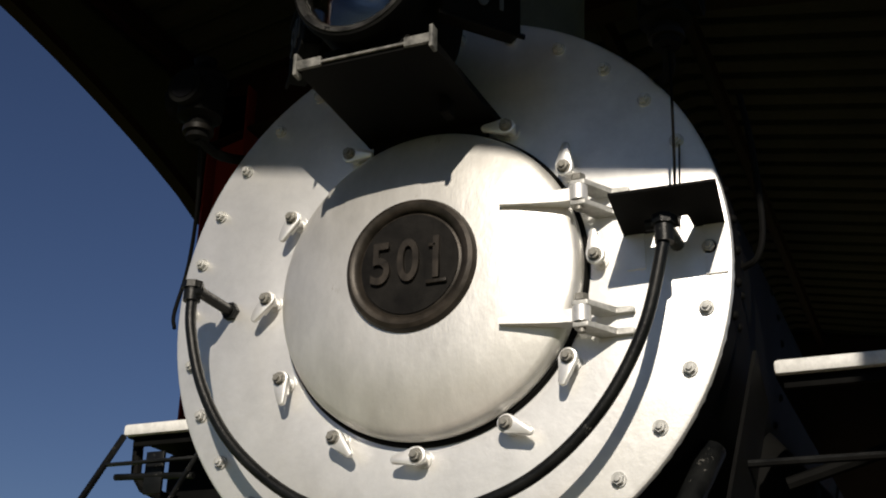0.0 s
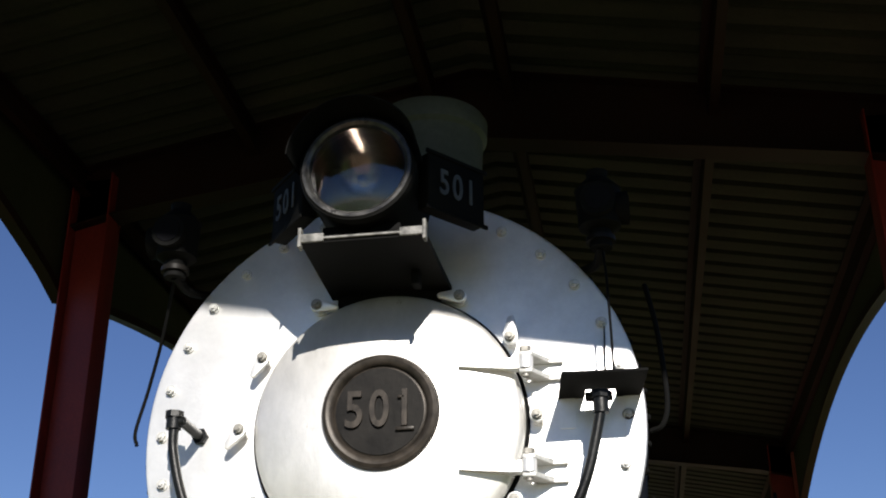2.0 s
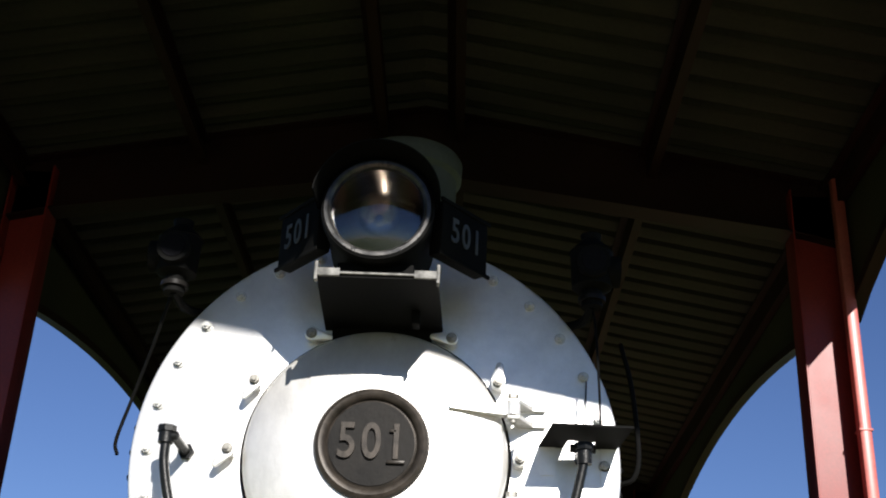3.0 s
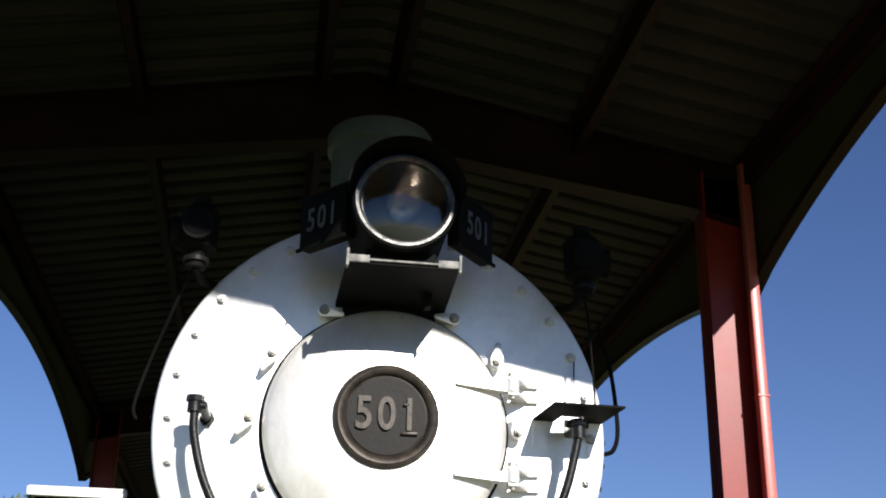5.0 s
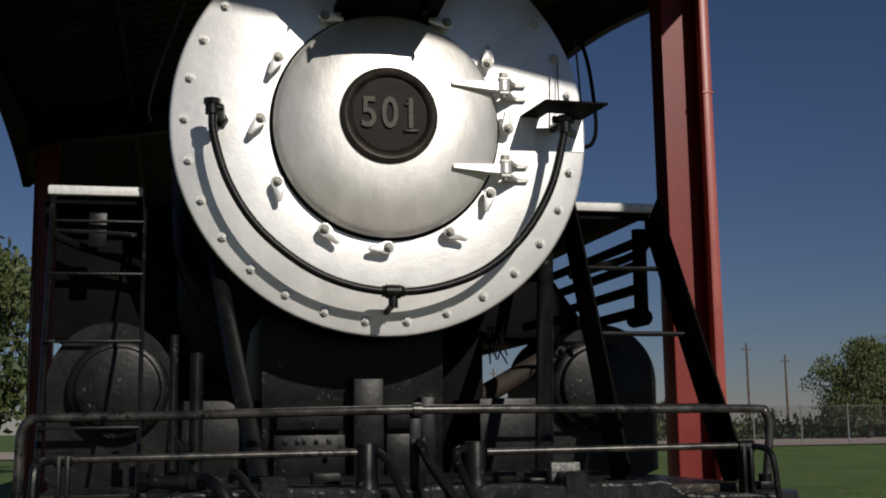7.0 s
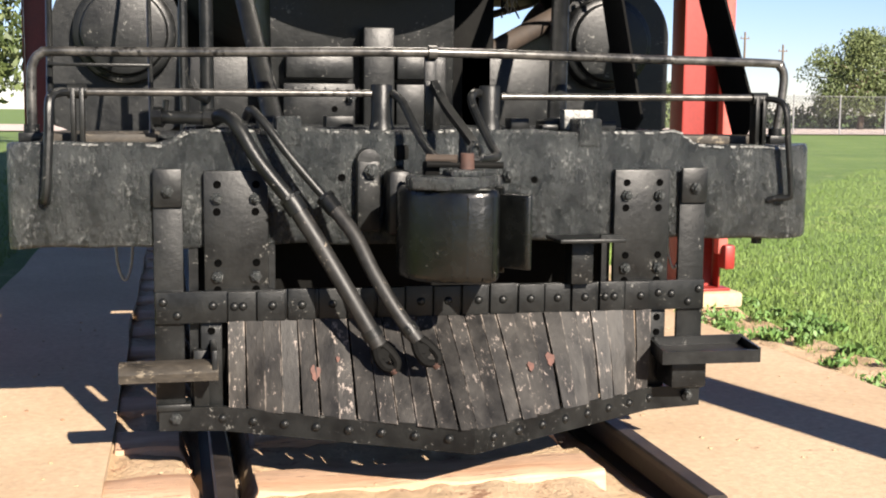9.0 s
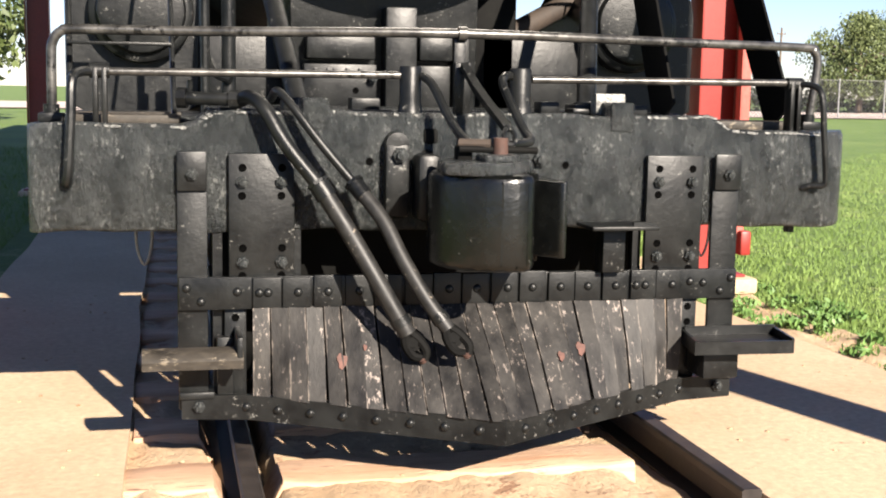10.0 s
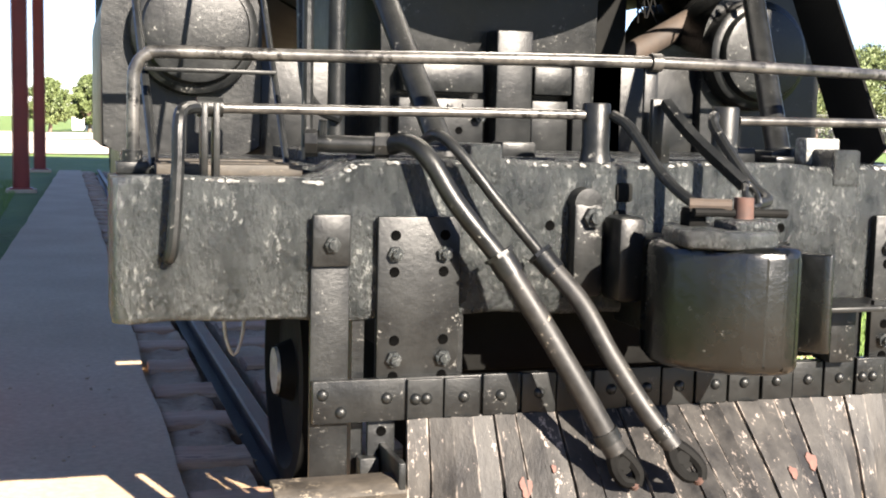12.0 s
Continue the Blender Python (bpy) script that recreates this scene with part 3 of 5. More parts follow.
tube(bm, [(0.58, 1.62, 1.64), (0.70, 1.66, 1.70), (1.15, 1.75, 1.935)], 0.05, 12, 3)
part("brown_pipe", bm, BROWN, loco, "brown pipe behind the frame")
bm = B()
tube(bm, [(0.66, 1.72, 2.46), (0.86, 1.77, 2.21), (1.12, 1.82, 1.88)], 0.15, 20, 4)
part("steam_pipe", bm, SOOT, loco, "thick sooty steam pipe from smokebox to cylinder")
bm = B()
box(bm, (0.34, 1.62, 1.93), (0.98, 2.4, 2.30), 0.03)
box(bm, (0.33, 1.5, 1.25), (0.585, 1.9, 1.95), 0.02)
part("steam_passage", bm, SOOT, loco, "sooty casting between saddle and cylinder")
bm = B()
for k in range(7):
    x = 0.60 + 0.012 * k
    tube(bm, [(x, 1.45, 1.98), (x + 0.02 * math.sin(k * 2.1), 1.46, 1.90), (x + 0.035 * math.sin(k * 1.3 + 1), 1.46, 1.84 - 0.02 * (k % 3))], 0.004, 5, 3)
part("loose_wires", bm, SOOT, loco, "loose hanging wires under the smokebox")
bm = B()
rod(bm, (-0.86, 0.62, 1.28), (-0.86, 0.62, 1.87), 0.017, n=10)
rod(bm, (-0.775, 0.62, 1.28), (-0.775, 0.62, 1.80), 0.026, n=12)
tube(bm, [(-0.865, 0.7, 1.75), (-0.86, 0.68, 1.52), (-0.83, 0.62, 1.43), (-0.77, 0.58, 1.40)], 0.015, 8, 5)
part("riser_pipe", bm, BLACK, loco, "black pipes rising from the deck")

# cylinders
for s in (-1, 1):
    cx, cz = s * 1.17 + (0.035 if s < 0 else 0.0), 1.715
    bm = B()
    # Below 1.27 an unseen skirt is added to keep sun off the slab.
    outline = [(cx - 0.2, 0.78), (cx + 0.2, 0.78), (cx + 0.2, 1.27), (cx + 0.275, 1.29), (cx + 0.275, cz)]
    outline += [(cx + 0.275 * math.cos(radians(a)), cz + 0.275 * math.sin(radians(a))) for a in range(5, 180, 5)] + [(cx - 0.275, cz), (cx - 0.275, 1.29), (cx - 0.2, 1.27)]
    prism(bm, outline, 1.46, 2.7 if s < 0 else 2.2, 0.008)
    box(bm, (min(s * 0.42, s * 0.92), 1.5, 1.2), (max(s * 0.42, s * 0.92), 2.5, 1.64), 0.01)
    cyl = part("cylinder", bm, BLACK, loco, "black steam cylinder with a domed front cover")
    hx = 1.11 if s > 0 else -1.10
    part("cylinder_head", lathe(B(), (hx, 0, 1.69), [(0.0, 1.332), (0.16, 1.334), (0.176, 1.338), (0.183, 1.35), (0.186, 1.372), (0.20, 1.374), (0.214, 1.384), (0.219, 1.405), (0.219, 1.47)], 64), BLACK, cyl, "flat round cylinder cover with a stepped rim")

# box-shaped chest between the cylinder and the running board
bm = B()
box(bm, (-1.40, 1.55, 1.92), (-0.90, 2.9, 2.52), 0.012)
part("steam_chest", bm, SOOT, loco, "sooty box-shaped chest under the running board")

# cab at the far end of the boiler
bm = B()
outline = [(-1.2, 1.75), (1.2, 1.75), (1.2, 3.55)] + [(1.2 * math.cos(radians(a)), 3.55 + 0.5 * math.sin(radians(a))) for a in range(10, 180, 10)] + [(-1.2, 3.55)]
prism(bm, outline, 8.25, 10.3, 0.02)
cab = part("cab", bm, SOOT, loco, "dark cab at the far end of the boiler")
for sx in (-1, 1):
    bm = B()
    box(bm, (sx * 0.98 - 0.18, 8.22, 2.75), (sx * 0.98 + 0.18, 8.26, 3.35), 0.01)
    part("cab_window", bm, VOID, cab)

# running boards
for s, y0, xi, xo, z in ((1, 1.13, 0.94, 1.345, 2.52), (-1, 1.28, -1.01, -1.415, 2.56)):
    bm = B()
    lo, hi = min(xi, xo), max(xi, xo)
    box(bm, (lo, y0 + 0.03, z - 0.03), (hi, 7.0, z), 0.003)
    wb = part("running_board", bm, SOOT, loco, "black running board along the boiler")
    bm = B()
    box(bm, (lo, y0, z - 0.028), (hi, y0 + 0.034, z + 0.016), 0.012)
    part("white_edge", bm, WHITE, wb, "white-painted front edge")
    bm = B()
    box(bm, (lo + 0.02, y0 + 0.04, z - 0.06), (hi - 0.02, y0 + 0.06, z - 0.028), 0.002)
    tube(bm, [(xo, y0 + 0.1, z - 0.04), (xo * 0.97, y0 + 0.1, z - 0.2), (xi, y0 + 0.1, z - 0.32)], 0.02, 8, 3)
    part("board_bracket", bm, SOOT, wb)
bm = B()
rod(bm, (1.28, 1.2, 2.42), (1.28, 1.2, 1.98), 0.034, n=12)
rod(bm, (1.28, 1.16, 2.0), (1.28, 1.3, 2.0), 0.04, n=12)
coil = part("cooling_coil", bm, SOOT, loco, "black air cooling pipes under the running board")
for z in (2.36, 2.25, 2.14, 2.03):
    part("coil_pipe", tube(B(), [(1.27, 1.22, z), (1.27, 2.6, z), (1.27, 5.0, z)], 0.026, 8, 1), SOOT, coil)
bm = B()
lathe(bm, (1.02, 1.25, 1.98), [(0.035, -0.008), (0.045, 0.0), (0.035, 0.008)], 20)
rod(bm, (1.02, 1.25, 1.90), (1.02, 1.25, 1.98), 0.012, n=8)
part("valve_wheel", bm, SOOT, loco)
# ladder with flat stringers
A0, A1 = (0.905, 1.12, 2.48), (0.80, 0.26, 1.29)
C0, C1 = (1.315, 1.12, 2.48), (1.265, 0.26, 1.29)
bm = B()
for a, b in ((A0, A1), (C0, C1)):
    va, vb = Vector(a), Vector(b)
    w, d = Vector((0.005, 0, 0)), Vector((0, 0.080, -0.058))
    vs = [bm.verts.new(p + sx * w + sd * d) for p in (va, vb) for sx in (-1, 1) for sd in (-1, 1)]
    for f in ((0, 1, 3, 2), (4, 6, 7, 5), (0, 4, 5, 1), (2, 3, 7, 6), (0, 2, 6, 4), (1, 5, 7, 3)):
        bm.faces.new([vs[i] for i in f])
ladder = part("front_ladder", bm, SOOT, loco, "black steel ladder from deck to running board")
for t in (0.24, 0.5, 0.76):
    bm = B()
    rod(bm, Vector(A0).lerp(Vector(A1), t), Vector(C0).lerp(Vector(C1), t), 0.011, n=8)
    part("rung", bm, BLACK, ladder)
# ladder of thin rods
LA0, LA1 = Vector((-1.385, 1.25, 2.52)), Vector((-1.315, 0.30, 1.27))
LC0, LC1 = Vector((-1.0, 1.25, 2.52)), Vector((-0.975, 0.30, 1.27))
bm = B()
rod(bm, LA0, LA1, 0.012, n=8)
rod(bm, LC0, LC1, 0.009, n=8)
ladder2 = part("front_ladder", bm, BLACK, loco, "thin-railed black ladder up to the running board")
for t in (0.10, 0.30, 0.535, 0.80):
    bm = B()
    a, b = LA0.lerp(LA1, t), LC0.lerp(LC1, t)
    box(bm, (a.x, a.y - 0.012 if t < 0.5 else a.y - 0.04, a.z - 0.005), (b.x, a.y + 0.012, a.z + 0.005), 0.002)
    part("rung", bm, BLACK, ladder2)
bm = B()
box(bm, (-1.23, 1.19, 2.29), (-1.155, 1.205, 2.44), 0.004)
tube(bm, [(-1.36, 1.2, 2.36), (-1.1, 1.2, 2.35), (-1.03, 1.2, 2.345)], 0.012, 8, 2)
part("lamp_socket", bm, BLACK, ladder2)

# pilot beam
def beam_top(x):
    a = abs(x)
    if a > 0.95:
        return 1.255
    if a < 0.85:
        return 1.303
    t = (0.95 - a) / 0.10
    return 1.255 + 0.048 * t * t * (3 - 2 * t)


bm = B()
xs = [-1.43 + 2.84 * k / 72 for k in range(73)]
def beam_y(x):
    d = min(x + 1.43, 1.41 - x)
    return 0.07 - math.sqrt(max(0, 0.07 ** 2 - (0.07 - d) ** 2)) if d < 0.07 else 0.0


xs = sorted(set([-1.43, -1.427, -1.418, -1.40, -1.385, 1.365, 1.38, 1.398, 1.407, 1.41] + xs))
rows = []
for x in xs:
    yf, zt = beam_y(x), beam_top(x)
    w = 0.004 * math.sin(x * 9) + 0.003 * math.sin(x * 23)
    rows.append([bm.verts.new(p) for p in ((x, yf + 0.012, 0.912 + w), (x, yf, 0.926 + w), (x, yf - 0.002, 1.1), (x, yf, zt - 0.016 + w), (x, yf + 0.014, zt + w), (x, 0.30, zt - 0.004), (x, 0.30, 0.912))])
for a, b in zip(rows, rows[1:]):
    for k in range(7):
        bm.faces.new((a[k], a[(k + 1) % 7], b[(k + 1) % 7], b[k]))
bm.faces.new(rows[0])
bm.faces.new(rows[-1][::-1])
beam = part("pilot_beam", bm, ROUGH_BLACK, loco, "thick black pilot beam with lumpy chipped paint", 50)
for p in ((-0.35, -0.003, 1.14), (0.33, -0.003, 1.13)):
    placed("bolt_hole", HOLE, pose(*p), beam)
for x in (-0.57, 0.49):
    bm = B()
    box(bm, (x, -0.006, 1.245), (x + 0.085, 0.12, 1.345), 0.008)
    part("beam_block", bm, ROUGH_BLACK, beam)
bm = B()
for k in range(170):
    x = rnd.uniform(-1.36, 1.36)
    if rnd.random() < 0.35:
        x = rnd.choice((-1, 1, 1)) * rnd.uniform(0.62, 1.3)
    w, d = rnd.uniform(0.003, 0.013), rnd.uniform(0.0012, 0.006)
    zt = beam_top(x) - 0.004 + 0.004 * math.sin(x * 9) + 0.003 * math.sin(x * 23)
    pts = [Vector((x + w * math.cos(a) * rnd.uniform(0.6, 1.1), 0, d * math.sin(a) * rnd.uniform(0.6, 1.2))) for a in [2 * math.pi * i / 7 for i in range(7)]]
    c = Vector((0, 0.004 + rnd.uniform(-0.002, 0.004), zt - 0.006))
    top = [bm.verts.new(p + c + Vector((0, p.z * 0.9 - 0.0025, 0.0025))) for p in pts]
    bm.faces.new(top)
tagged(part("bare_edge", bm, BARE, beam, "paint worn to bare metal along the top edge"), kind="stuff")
bm = B()
box(bm, (0.47, 0.10, 1.30), (0.58, 0.16, 1.375), 0.006)
part("worn_block", bm, BARE, beam, "block with paint worn to bare metal")
bm = B()
rod(bm, (1.24, 0.1, 0.88), (1.24, 0.1, 0.925), 0.022, n=6)
part("beam_bolt", bm, ROUGH_BLACK, beam)
bm = B()
box(bm, (-1.36, 0.26, 1.20), (1.36, 1.30, 1.272), 0.004)
box(bm, (-0.86, 0.26, 1.27), (0.86, 1.22, 1.305), 0.004)
deck = part("deck_plate", bm, ROUGH_BLACK, loco, "black steel deck behind the pilot beam")
for x0, x1, y0 in ((-1.33, -0.95, 0.16), (0.93, 1.30, 0.16)):
    for k in range(4):
        part("deck_board", box(B(), (x0 + rnd.uniform(0, 0.03), y0 + 0.085 * k, 1.252), (x1 - rnd.uniform(0, 0.03), y0 + 0.078 + 0.085 * k, 1.279 + rnd.uniform(0, 0.006)), 0.004), TREAD, deck, "worn deck board")
bm = B()
for p in ((0.30, 0.2, 1.30), (0.40, 0.14, 1.30), (-0.36, 0.34, 1.30), (0.62, 0.4, 1.30)):
    part("deck_block", box(B(), p, (p[0] + rnd.uniform(0.05, 0.16), p[1] + 0.09, p[2] + rnd.uniform(0.02, 0.06)), 0.006), BLACK, deck)
rod(bm, (-0.95, 0.10, 1.338), (-0.77, 0.05, 1.336), 0.022, n=14)
rod(bm, (-0.965, 0.104, 1.338), (-0.935, 0.096, 1.338), 0.034, n=8)
rod(bm, (-0.80, 0.058, 1.336), (-0.765, 0.048, 1.336), 0.031, n=8)
rod(bm, (-0.93, 0.095, 1.34), (-0.925, 0.09, 1.395), 0.010, n=8)
box(bm, (-0.83, 0.14, 1.27), (-0.76, 0.24, 1.31), 0.005)
part("hose_elbow", bm, BLACK, deck)

# straps and bolt plates
for s in (-1, 1):
    x0, x1 = (-0.973, -0.878) if s < 0 else (0.872, 0.972)
    bm = B()
    box(bm, (x0, -0.02, 0.33), (x1, -0.004, 1.16), 0.003)
    strap = part("pilot_strap", bm, BLACK, beam, "flat black steel strap")
    bm = B()
    box(bm, (x0, -0.036, 1.045), (x1, -0.02, 1.172), 0.006)
    part("strap_washer", bm, BLACK, beam)
    placed("bolt", NUT_BLACK, pose((x0 + x1) / 2, -0.036, 1.10), beam)
    a, b = (-0.81, -0.60) if s < 0 else (0.62, 0.828)
    bm = B()
    box(bm, (a, -0.03, 0.755), (b, -0.006, 1.165), 0.003)
    part("bolt_plate", bm, BLACK, beam, "rectangular black steel bolt plate")
    bm = B()
    box(bm, (a - 0.05 if s < 0 else b - 0.02, 0.02, 0.36), (a - 0.02 if s < 0 else b + 0.01, 0.06, 0.95))
    box(bm, (b if s < 0 else a - 0.03, 0.01, 0.72), (b + 0.025 if s < 0 else a, 0.05, 0.93))
    part("hanger_bar", bm, BLACK, beam)
    for x in (a + 0.042, b - 0.042):
        for z in (1.075, 0.815):
            placed("bolt", NUT_BLACK, pose(x, -0.03, z, 0, rnd.uniform(0, 60), 0), beam)
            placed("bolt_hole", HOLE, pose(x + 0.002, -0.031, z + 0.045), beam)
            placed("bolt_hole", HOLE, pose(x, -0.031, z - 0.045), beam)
    a, b = (-0.825, -0.755) if s < 0 else (0.765, 0.832)
    bm = B()
    box(bm, (a, -0.012, 0.36), (b, 0.004, 0.67), 0.003)
    part("hole_bar", bm, BLACK, beam)
    for k in range(3):
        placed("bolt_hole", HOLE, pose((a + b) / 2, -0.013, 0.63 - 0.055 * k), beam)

# pilot
pilot = part("pilot", box(B(), (-0.97, -0.042, 0.662), (0.967, -0.022, 0.768), 0.003), BLACK, loco, "slatted black pilot below the beam, paint chipped")
for x, z in ((-0.945, 0.735), (-0.90, 0.69), (-0.785, 0.72), (0.945, 0.735), (0.905, 0.69), (0.79, 0.725), (0.84, 0.72)):
    placed("rivet", RIVET, pose(x, -0.042, z), pilot)
def foot_y(x):
    return -0.47 * (1 - abs(x) / 0.80) if abs(x) < 0.80 else 0.0


bm = B()
for side in (-1, 1):
    prev = None
    for x, yy in ((0, -0.487), (0.76, -0.055), (0.965, -0.035)):
        yo = yy
        ring = [bm.verts.new((side * x, yo, 0.298 if x < 0.9 else 0.302)), bm.verts.new((side * x, yo, 0.380)), bm.verts.new((side * x, yo + 0.022, 0.380)), bm.verts.new((side * x, yo + 0.022, 0.298))]
        if prev:
            for k in range(4):
                bm.faces.new((prev[k], prev[(k + 1) % 4], ring[(k + 1) % 4], ring[k]))
        prev = ring
    bm.faces.new(prev)
bmesh.ops.remove_doubles(bm, verts=bm.verts, dist=0.0005)
foot = part("pilot_foot", bm, BLACK, pilot, "bent black bottom bar of the pilot")
for side in (-1, 1):
    for k in range(8):
        x = side * (0.07 + 0.098 * k)
        y = -0.487 + 0.432 * abs(x) / 0.76
        placed("rivet", RIVET, pose(x, y - 0.001, 0.342, 0, 0, -side * 29.6), pilot)
    placed("bolt", NUT_BLACK, pose(side * 0.91, -0.04, 0.345), pilot)
    bm = B()
    box(bm, (side * 0.97 if side < 0 else 0.86, -0.05, 0.37), (-0.86 if side < 0 else 0.97, 0.05, 0.392), 0.003)
    part("foot_clip", bm, BLACK, pilot)
bm = B()      # backing that closes the lower part of the pilot
n = 24
va = [bm.verts.new((-0.72 + 1.44 * k / n, 0.02, 0.70)) for k in range(n + 1)]
vb = [bm.verts.new((-0.72 + 1.44 * k / n, foot_y(-0.72 + 1.44 * k / n) + 0.10, 0.36)) for k in range(n + 1)]
for k in range(n):
    bm.faces.new((va[k], va[k + 1], vb[k + 1], vb[k]))
part("pilot_backing", bm, SOOT, pilot)
SL = 26
for k in range(SL):
    x0 = -0.737 + 1.497 * k / SL
    x1 = x0 + 1.497 / SL * (0.95 if k % 2 else 0.90) + rnd.uniform(-0.003, 0.002)
    dep = -0.060 + 0.008 * (k % 2) + rnd.uniform(-0.004, 0.004)
    tilt = 0.004 * math.sin(k * 1.7)
    bm = B()
    twist = 0.011 * (1 if k % 3 else -0.6)
    top = [(x0, dep, 0.668), (x1, dep - twist, 0.668)]
    bot = [(x0 + tilt, foot_y(x0) - 0.028 + (0.006 if k % 2 else 0), 0.376), (x1 + tilt, foot_y(x1) - 0.028 - twist * 0.7 + (0.006 if k % 2 else 0), 0.376)]
    if x0 < 0 < x1:
        bot = [(x0 + tilt, -0.482, 0.376), (x1 + tilt, -0.482, 0.376)]
    mids = [tuple(0.5 * (a[i] + b[i]) - (0.012 if i == 1 else 0) for i in range(3)) for a, b in zip(top, bot)]
    f, g = [], []
    for row in (top, mids, bot):
        f.append([bm.verts.new(p) for p in row])
        g.append([bm.verts.new((p[0], p[1] + 0.013, p[2] - 0.004)) for p in row])
    for i in (0, 1):
        bm.faces.new((f[i][0], f[i][1], f[i + 1][1], f[i + 1][0]))
        bm.faces.new((g[i][0], g[i + 1][0], g[i + 1][1], g[i][1]))
        bm.faces.new((f[i][0], f[i + 1][0], g[i + 1][0], g[i][0]))
        bm.faces.new((f[i][1], g[i][1], g[i + 1][1], f[i + 1][1]))
    bm.faces.new((f[0][0], g[0][0], g[0][1], f[0][1]))
    bm.faces.new((f[2][0], f[2][1], g[2][1], g[2][0]))
    part("slat", bm, SLAT_BLACK, pilot, "", 50)
for k in range(15):
    x0 = -0.737 + 0.0998 * k
    lean = rnd.uniform(-0.004, 0.004)
    bm = B()
    slab(bm, [(x0 + lean, -0.056), (x0 + 0.092 + lean, -0.058), (x0 + 0.092 + lean, -0.042), (x0 + lean, -0.042)], 0.666, 0.768 + rnd.uniform(-0.003, 0.006), 0.0025)
    part("slat_tab", bm, BLACK, pilot)
    placed("rivet", RIVET, pose(x0 + 0.05 + rnd.uniform(-0.008, 0.008), -0.057, 0.718), pilot)
    if k in (0, 13):
        placed("rivet", RIVET, pose(x0 + 0.022, -0.057, 0.718), pilot)
for x, z, w, h in ((-0.46, 0.51, 0.032, 0.05), (0.34, 0.53, 0.03, 0.048), (0.26, 0.515, 0.022, 0.035), (-0.385, 0.55, 0.012, 0.02)):
    bm = B()
    y = -0.05 + (foot_y(x) + 0.015) * (0.668 - z) / 0.292 - 0.017
    slope = math.atan2(-(foot_y(x) + 0.03), 0.292)
    pts = [(w * (0.5 + 0.12 * math.sin(5 * a)) * math.cos(a), h * (0.5 + 0.15 * math.sin(3 * a + 1)) * math.sin(a)) for a in [2 * math.pi * i / 14 for i in range(14)]]
    prism(bm, pts, -0.0015, 0.002)
    ob = part("bare_patch", bm, PINKRUST, None, "rusty pink patch where paint has flaked")
    ob.matrix_world = pose(x, y, z, 0, 0, 0) @ Matrix.Rotation(-slope, 4, "X")
    ob.parent = pilot

# steps
bm = B()
xs0, xs1 = -1.085, -0.775
prof = [(-0.20, 0.503), (-0.205, 0.53), (-0.19, 0.550), (-0.17, 0.557), (-0.12, 0.558), (-0.12, 0.546), (-0.165, 0.545), (-0.18, 0.536), (-0.19, 0.503)]
a = [bm.verts.new((xs0, y, z)) for y, z in prof]
b = [bm.verts.new((xs1, y, z)) for y, z in prof]
bm.faces.new(a)
bm.faces.new(b[::-1])
for k in range(len(prof)):
    bm.faces.new((a[k], b[k], b[(k + 1) % len(prof)], a[(k + 1) % len(prof)]))
step = part("foot_step", bm, TREAD, loco, "worn channel step with paint rubbed to pale tan")
bm = B()
box(bm, (xs1 - 0.02, -0.20, 0.495), (xs1 - 0.002, 0.0, 0.60), 0.003)
box(bm, (-0.85, -0.04, 0.38), (-0.80, 0.0, 0.57), 0.003)
part("step_bracket", bm, BLACK, step)
bm = B()
slab(bm, [(0.745, -0.215), (1.085, -0.235), (1.125, -0.03), (0.785, -0.02)], 0.515, 0.527, 0.002)
slab(bm, [(0.745, -0.225), (1.085, -0.245), (1.085, -0.235), (0.745, -0.215)], 0.50, 0.545)
slab(bm, [(1.085, -0.245), (1.095, -0.243), (1.135, -0.03), (1.125, -0.03)], 0.50, 0.552)
slab(bm, [(0.735, -0.225), (0.745, -0.225), (0.785, -0.02), (0.775, -0.02)], 0.50, 0.55)
slab(bm, [(0.785, -0.03), (1.13, -0.04), (1.13, -0.03), (0.785, -0.02)], 0.50, 0.56)
step = part("foot_step", bm, BLACK, loco, "black tray-shaped steel step beside the pilot")
bm = B()
box(bm, (0.80, -0.16, 0.40), (0.93, -0.02, 0.515), 0.004)
part("step_bracket", bm, BLACK, step)
bm = B()
box(bm, (0.365, -0.20, 0.925), (0.60, -0.03, 0.938), 0.003)
box(bm, (0.44, -0.10, 0.77), (0.52, -0.02, 0.925), 0.004)
slab(bm, [(0.52, -0.17), (0.60, -0.17), (0.60, -0.155), (0.52, -0.155)], 0.935, 0.95)
part("foot_step", bm, BLACK, loco, "small ribbed step on the beam's lower edge")

# coupler
bm = B()
slab(bm, [(-0.20, -0.24), (-0.217, -0.30), (-0.208, -0.36), (-0.185, -0.412), (-0.15, -0.455), (-0.105, -0.49), (-0.06, -0.513), (-0.015, -0.525), (0.03, -0.524), (0.065, -0.506), (0.08, -0.46), (0.075, -0.34), (0.06, -0.26), (-0.18, -0.24)], 0.838, 1.132, 0.026)
coupler = part("coupler", bm, GLOSS, loco, "glossy black automatic knuckle coupler", 28)
bm = B()
slab(bm, [(0.07, -0.22), (0.07, -0.33), (0.163, -0.448), (0.176, -0.456), (0.187, -0.45), (0.187, -0.24)], 0.872, 1.108, 0.006)
slab(bm, [(0.06, -0.22), (0.06, -0.30), (0.12, -0.37), (0.15, -0.24)], 0.852, 1.128, 0.006)
part("coupler_guard", bm, GLOSS, coupler)
bm = B()
